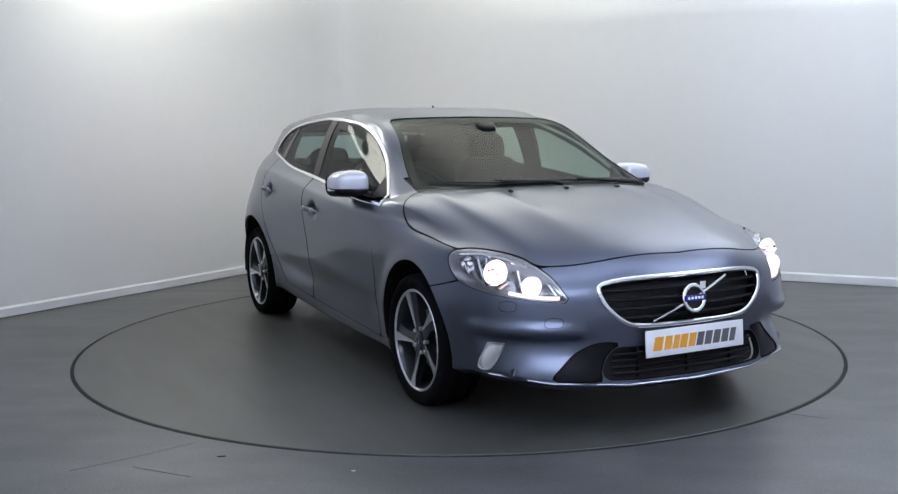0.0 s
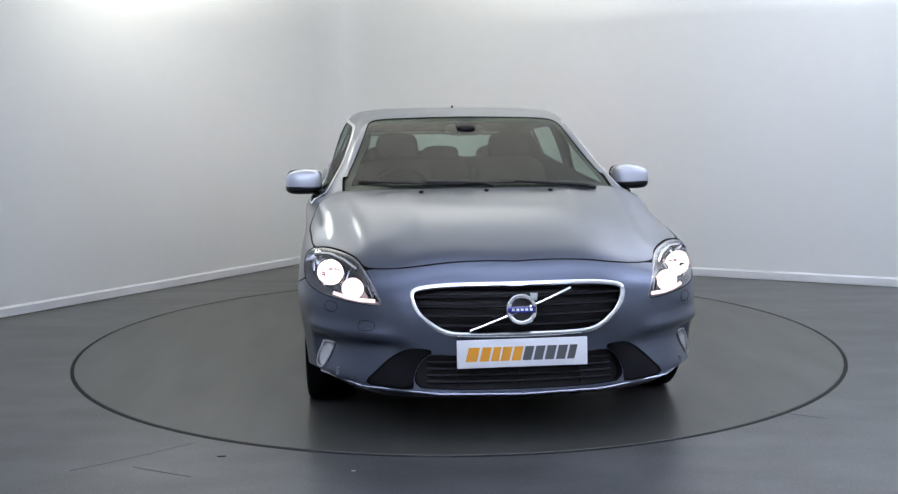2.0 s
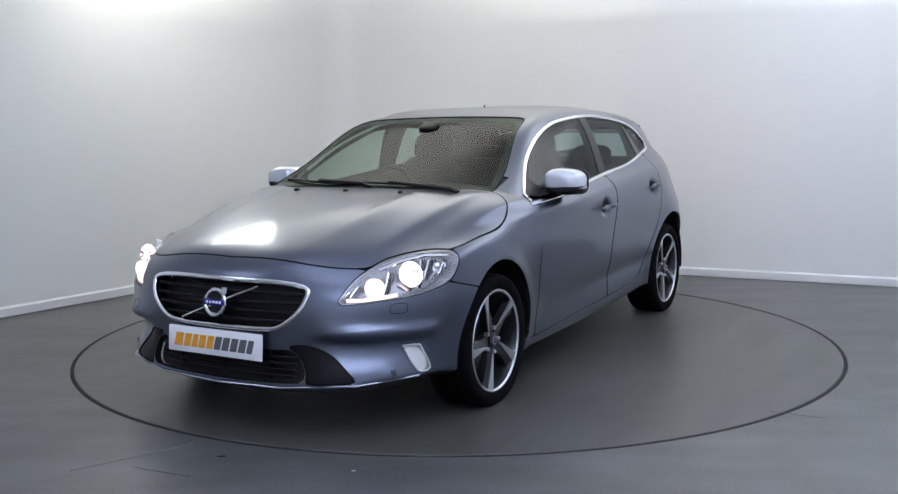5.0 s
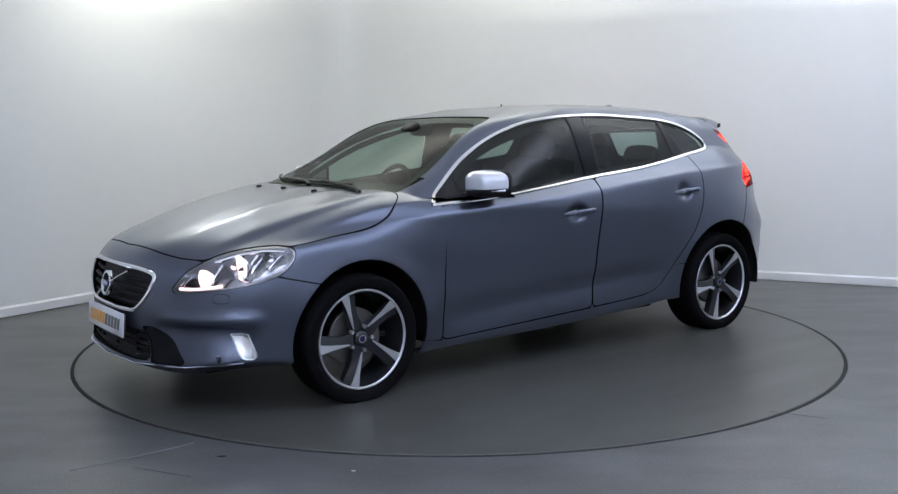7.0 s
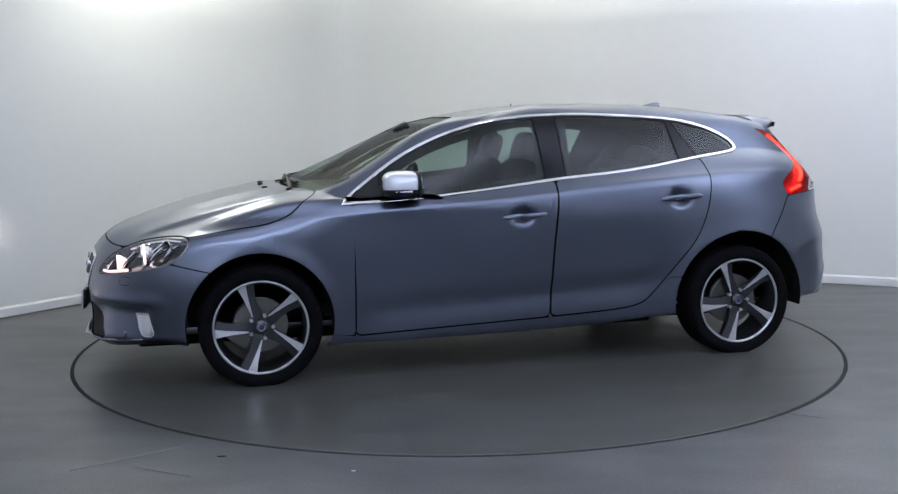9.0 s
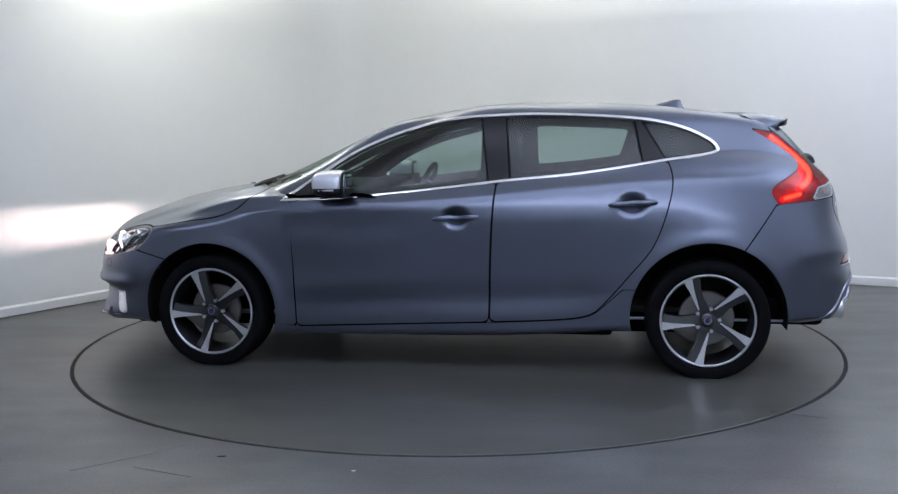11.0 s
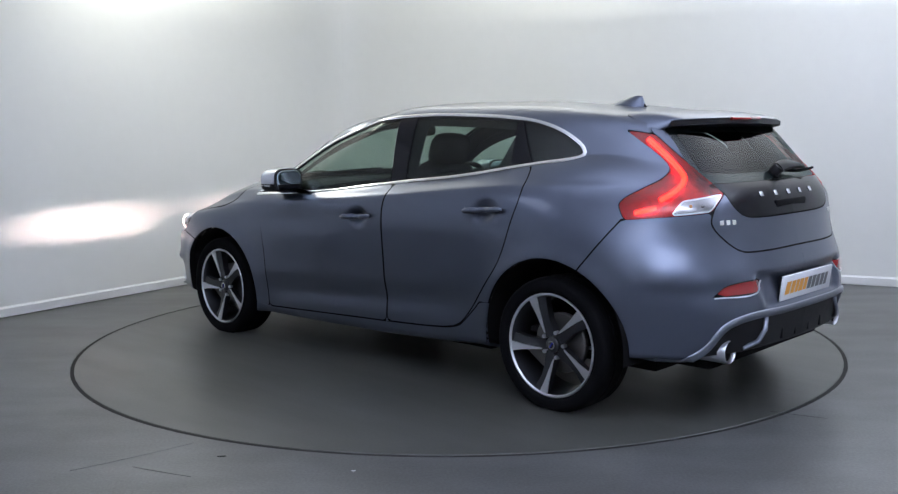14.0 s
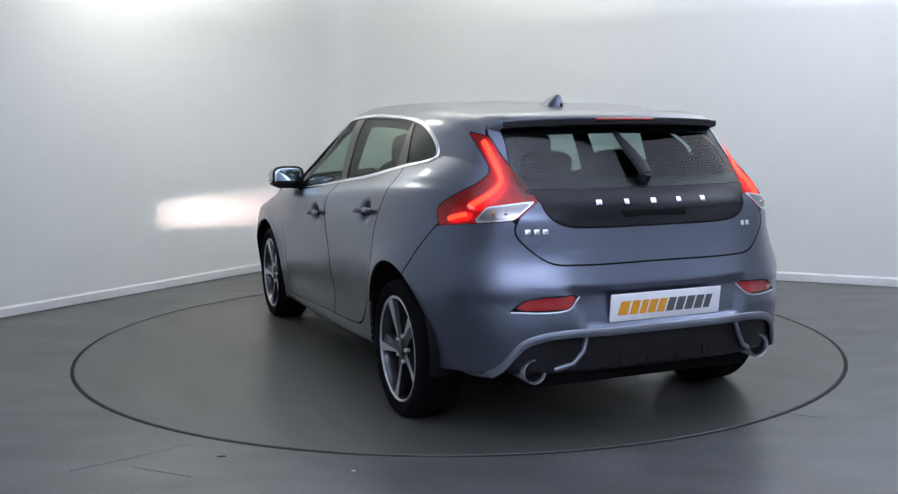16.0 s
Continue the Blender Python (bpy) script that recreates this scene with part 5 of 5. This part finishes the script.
bm.faces.new(secs[0])
bm.faces.new(secs[-1])
part("aerial_fin", bm, M_PAINT, car, "slate blue shark-fin aerial", 40)

# ---- sides: handles, mirrors ----
for s in (1, -1):
    for x0, x1, z0, z1, door in ((0.075, -0.165, 0.813, 0.826, "front_door"), (-0.825, -1.065, 0.882, 0.896, "rear_door")):
        ps, ns = [], []
        for k in range(13):
            u = k / 12
            p, n = on_skin(x=x0 + (x1 - x0) * u, z=z0 + (z1 - z0) * u, side=s)
            ps.append(p + n * (0.004 + 0.030 * math.sin(math.pi * min(max(u, 0.03), 0.97)) ** 0.35))
            ns.append(n)
        bm = bmesh.new()
        tube(bm, ps, [0.006] + [0.0135] * 11 + [0.008], 10, 0.75, ns)
        owner = [o for o in car.children if o.name.startswith(door) and o.data.vertices[0].co.y * s > 0][0]
        h = part("door_handle", bm, M_PAINT, owner, "slate blue pull handle")
    # mirror
    c = Vector((0.60, 0.915 * s, 0.998))
    bm = bmesh.new()
    blob(bm, c, (0.105, 0.10, 0.072), 0.62, None, zmin=-0.028)
    for v in bm.verts:
        d = v.co - c
        if d.x < -0.055:
            d.x = -0.055 + (d.x + 0.055) * 0.35
        d.z *= 1 - 0.22 * max(0, d.y * s / 0.1)
        v.co = c + d
    mirror = part("door_mirror", bm, M_SILVERCAP, car, "silver-capped door mirror", 60)
    bm = bmesh.new()
    blob(bm, c + Vector((0.0, 0, -0.022)), (0.104, 0.099, 0.045), 0.62, None, zmax=0.0)
    part("mirror_shell", bm, M_PLASTIC, mirror, "black lower mirror shell", 60)
    bm = bmesh.new()
    tube(bm, [(0.66, 0.775 * s, 0.935), (0.65, 0.83 * s, 0.945), (0.63, 0.90 * s, 0.958)], [0.028, 0.026, 0.03], 10, 0.6)
    part("mirror_arm", bm, M_PLASTIC, mirror, "black mirror arm")
    bm = bmesh.new()
    blob(bm, c + Vector((-0.072, 0, -0.002)), (0.010, 0.098, 0.069), 0.55)
    part("mirror_rim", bm, M_PLASTIC, mirror, "black rim round the mirror glass", 60)
    bm = bmesh.new()
    blob(bm, c + Vector((-0.080, 0, -0.002)), (0.005, 0.086, 0.057), 0.55)
    part("mirror_glass", bm, M_MIRROR, mirror, "mirror glass")
    bm = bmesh.new()
    tube(bm, [c + Vector((0.085, -0.03 * s, -0.034)), c + Vector((0.085, 0.05 * s, -0.033)), c + Vector((0.05, 0.09 * s, -0.031)), c + Vector((-0.03, 0.098 * s, -0.03))], 0.006, 8)
    part("mirror_indicator", bm, M_SATIN, mirror, "slim indicator strip")

# ---- windscreen wipers, nozzles ----
for ya, yb, za in ((0.42, -0.30, 0.0), (-0.10, -0.62, 0.0)):
    pts = [on_skin(y=ya + (yb - ya) * k / 14, z=0.994 + 0.016 * (k / 14) ** 1.5) for k in range(15)]
    bm = bmesh.new()
    tube(bm, [p + n * 0.006 for p, n in pts], 0.006, 8)
    w = part("windscreen_wiper", bm, M_PLASTIC, car, "black windscreen wiper")
    bm = bmesh.new()
    q, _ = on_skin(x=1.15, y=ya + 0.16)
    tube(bm, [q + Vector((0, 0, 0.0)), q + Vector((-0.015, -0.05, 0.016)), pts[5][0] + pts[5][1] * 0.016], [0.012, 0.011, 0.008], 8)
    part("wiper_arm", bm, M_PLASTIC, w, "black wiper arm")
for y in (-0.32, 0.0, 0.32):
    p, n = on_skin(x=1.27 - 0.1 * y * y, y=y)
    bm = bmesh.new()
    blob(bm, p + n * 0.003, (0.016, 0.012, 0.008), 0.8, None, n=14, k=8)
    part("washer_nozzle", bm, M_PLASTIC, car, "small washer nozzle")


# ---- cabin ----
def seat(x, y, rear=False):
    st = new("rear_seat" if rear else "front_seat")
    st.parent = car
    tagged(st, "black leather rear seat" if rear else "black leather front seat")
    w = 0.24
    bm = bmesh.new()
    blob(bm, (x + 0.2, y, 0.50), (0.27, w, 0.10), 0.5)
    part("cushion", bm, M_SEAT, st)
    bm = bmesh.new()
    tilt = pose(0, 0, 0, 0, -18, 0)
    blob(bm, (x - 0.13, y, 0.80), (0.085, w, 0.32 if not rear else 0.28), 0.55, tilt)
    part("backrest", bm, M_SEAT, st)
    zt = 1.16 if not rear else 1.09
    bm = bmesh.new()
    blob(bm, (x - 0.24, y, zt), (0.055, 0.135, 0.095 if not rear else 0.07), 0.6, tilt)
    part("headrest", bm, M_SEAT, st)
    for d in (-0.06, 0.06):
        bm = bmesh.new()
        tube(bm, [(x - 0.235, y + d, zt - 0.02), (x - 0.21, y + d, zt - 0.14)], 0.007, 8)
        part("headrest_post", bm, M_SATIN, st)


for y in (-0.36, 0.36):
    seat(0.02, y)
for y in (-0.40, 0.0, 0.40):
    seat(-0.86, y, True)
bm = bmesh.new()
blob(bm, (0.83, 0, 0.86), (0.30, 0.70, 0.115), 0.5)
blob(bm, (0.55, -0.36, 0.93), (0.11, 0.20, 0.055), 0.6)
dash = part("dashboard", bm, M_INTERIOR, car, "charcoal dashboard with an instrument hood", 60)
bm = bmesh.new()
box(bm, 0.52, 0, 0.70, 0.05, 0.30, 0.36, 0.02, pose(0, 0, 0, 0, 0, 0))
part("centre_console", bm, M_INTERIOR, dash, "slim centre console")
f = pose(0.36, -0.36, 0.885, 0, 66, 0)
bm = bmesh.new()
tube(bm, [f @ Vector((0.185 * math.cos(a), 0.185 * math.sin(a), 0)) for a in np.linspace(0, 2 * math.pi, 41)[:-1]], 0.016, 8, 1.0, None, True)
wheel_in = part("steering_wheel", bm, M_INTERIOR, car, "black leather steering wheel")
bm = bmesh.new()
blob(bm, f.translation, (0.075, 0.07, 0.03), 0.7, f)
for a in (0, 180, 270):
    tube(bm, [f @ Vector((0.05 * math.cos(radians(a + 90)), 0.05 * math.sin(radians(a + 90)), 0)), f @ Vector((0.18 * math.cos(radians(a + 90)), 0.18 * math.sin(radians(a + 90)), 0))], 0.014, 8)
part("wheel_hub", bm, M_INTERIOR, wheel_in)
bm = bmesh.new()
blob(bm, (0.36, 0, 1.272), (0.014, 0.115, 0.034), 0.6)
tube(bm, [(0.37, 0, 1.28), (0.42, 0, 1.315)], 0.012, 8)
part("rear_view_mirror", bm, M_INTERIOR, car, "dark rear-view mirror")
bm = bmesh.new()
blob(bm, (0.44, 0, 1.292), (0.05, 0.055, 0.018), 0.6, pose(0, 0, 0, 0, 25, 0))
part("sensor_pod", bm, M_PLASTIC, car, "grey sensor pod behind the windscreen")
bm = bmesh.new()
blob(bm, (-1.42, 0, 1.0), (0.28, 0.60, 0.02), 0.4)
part("parcel_shelf", bm, M_INTERIOR, car, "charcoal parcel shelf")
bm = bmesh.new()
box(bm, -0.2, 0, 0.33, 2.4, 1.5, 0.03, 0.01)
part("cabin_floor", bm, M_INTERIOR, car, "dark carpeted cabin floor")
# dotted black edge of the windscreen, and its ceramic band
panel("screen_band", [F_SCREEN, 0.028 - F_SCREEN], M_PLASTIC, car, "black band round the windscreen", gap=0.0, lip=0.0, offset=-0.006)
panel("rear_screen_band", [F_REARGLASS, 0.035 - F_REARGLASS], M_PLASTIC, tailgate, "black band round the rear window", gap=0.0, lip=0.0, offset=-0.006)


# ---- what moves ----
def motions():
    """The turntable starts from rest and carries the car round, nose first to the camera, then side, then tail."""
    offset = Vector((-0.0956, 0.0204, 0.0))
    heading = ((0.0, -62.74), (0.5, -66.36), (1.0, -71.91), (1.5, -77.65), (2.0, -83.65), (2.5, -89.55), (3.0, -95.45), (3.5, -101.35), (4.0, -107.3),
               (4.5, -113.2), (5.0, -119.2), (5.5, -125.1), (6.0, -131.0), (6.5, -136.95), (7.0, -142.9), (7.5, -148.85), (8.0, -154.7), (8.5, -160.45), (9.0, -166.2),
               (9.5, -172.0), (10.0, -177.75), (10.5, -183.4), (11.0, -188.9), (11.5, -194.4), (12.0, -200.05), (12.5, -205.8), (13.0, -211.7), (13.5, -217.55),
               (14.0, -223.45), (14.5, -229.3), (15.0, -235.2), (15.5, -241.1), (16.0, -247.1))
    walk(car, [(t, pose(0, 0, 0, 0, 0, a) @ Matrix.Translation(offset)) for t, a in heading])
    walk(disc, [(t, pose(0, 0, 0, 0, 0, a)) for t, a in heading])
    sweep = ((0.0, 0), (14.8, 0), (14.9, 6), (15.0, 16), (15.1, 66), (15.2, 112), (15.3, 146), (15.4, 168), (15.55, 179), (15.7, 178), (15.8, 164), (15.9, 134), (16.0, 97))
    walk(wiper, [(t, WIPER @ pose(0, 0, 0, 0, 0, a)) for t, a in sweep])


motions()
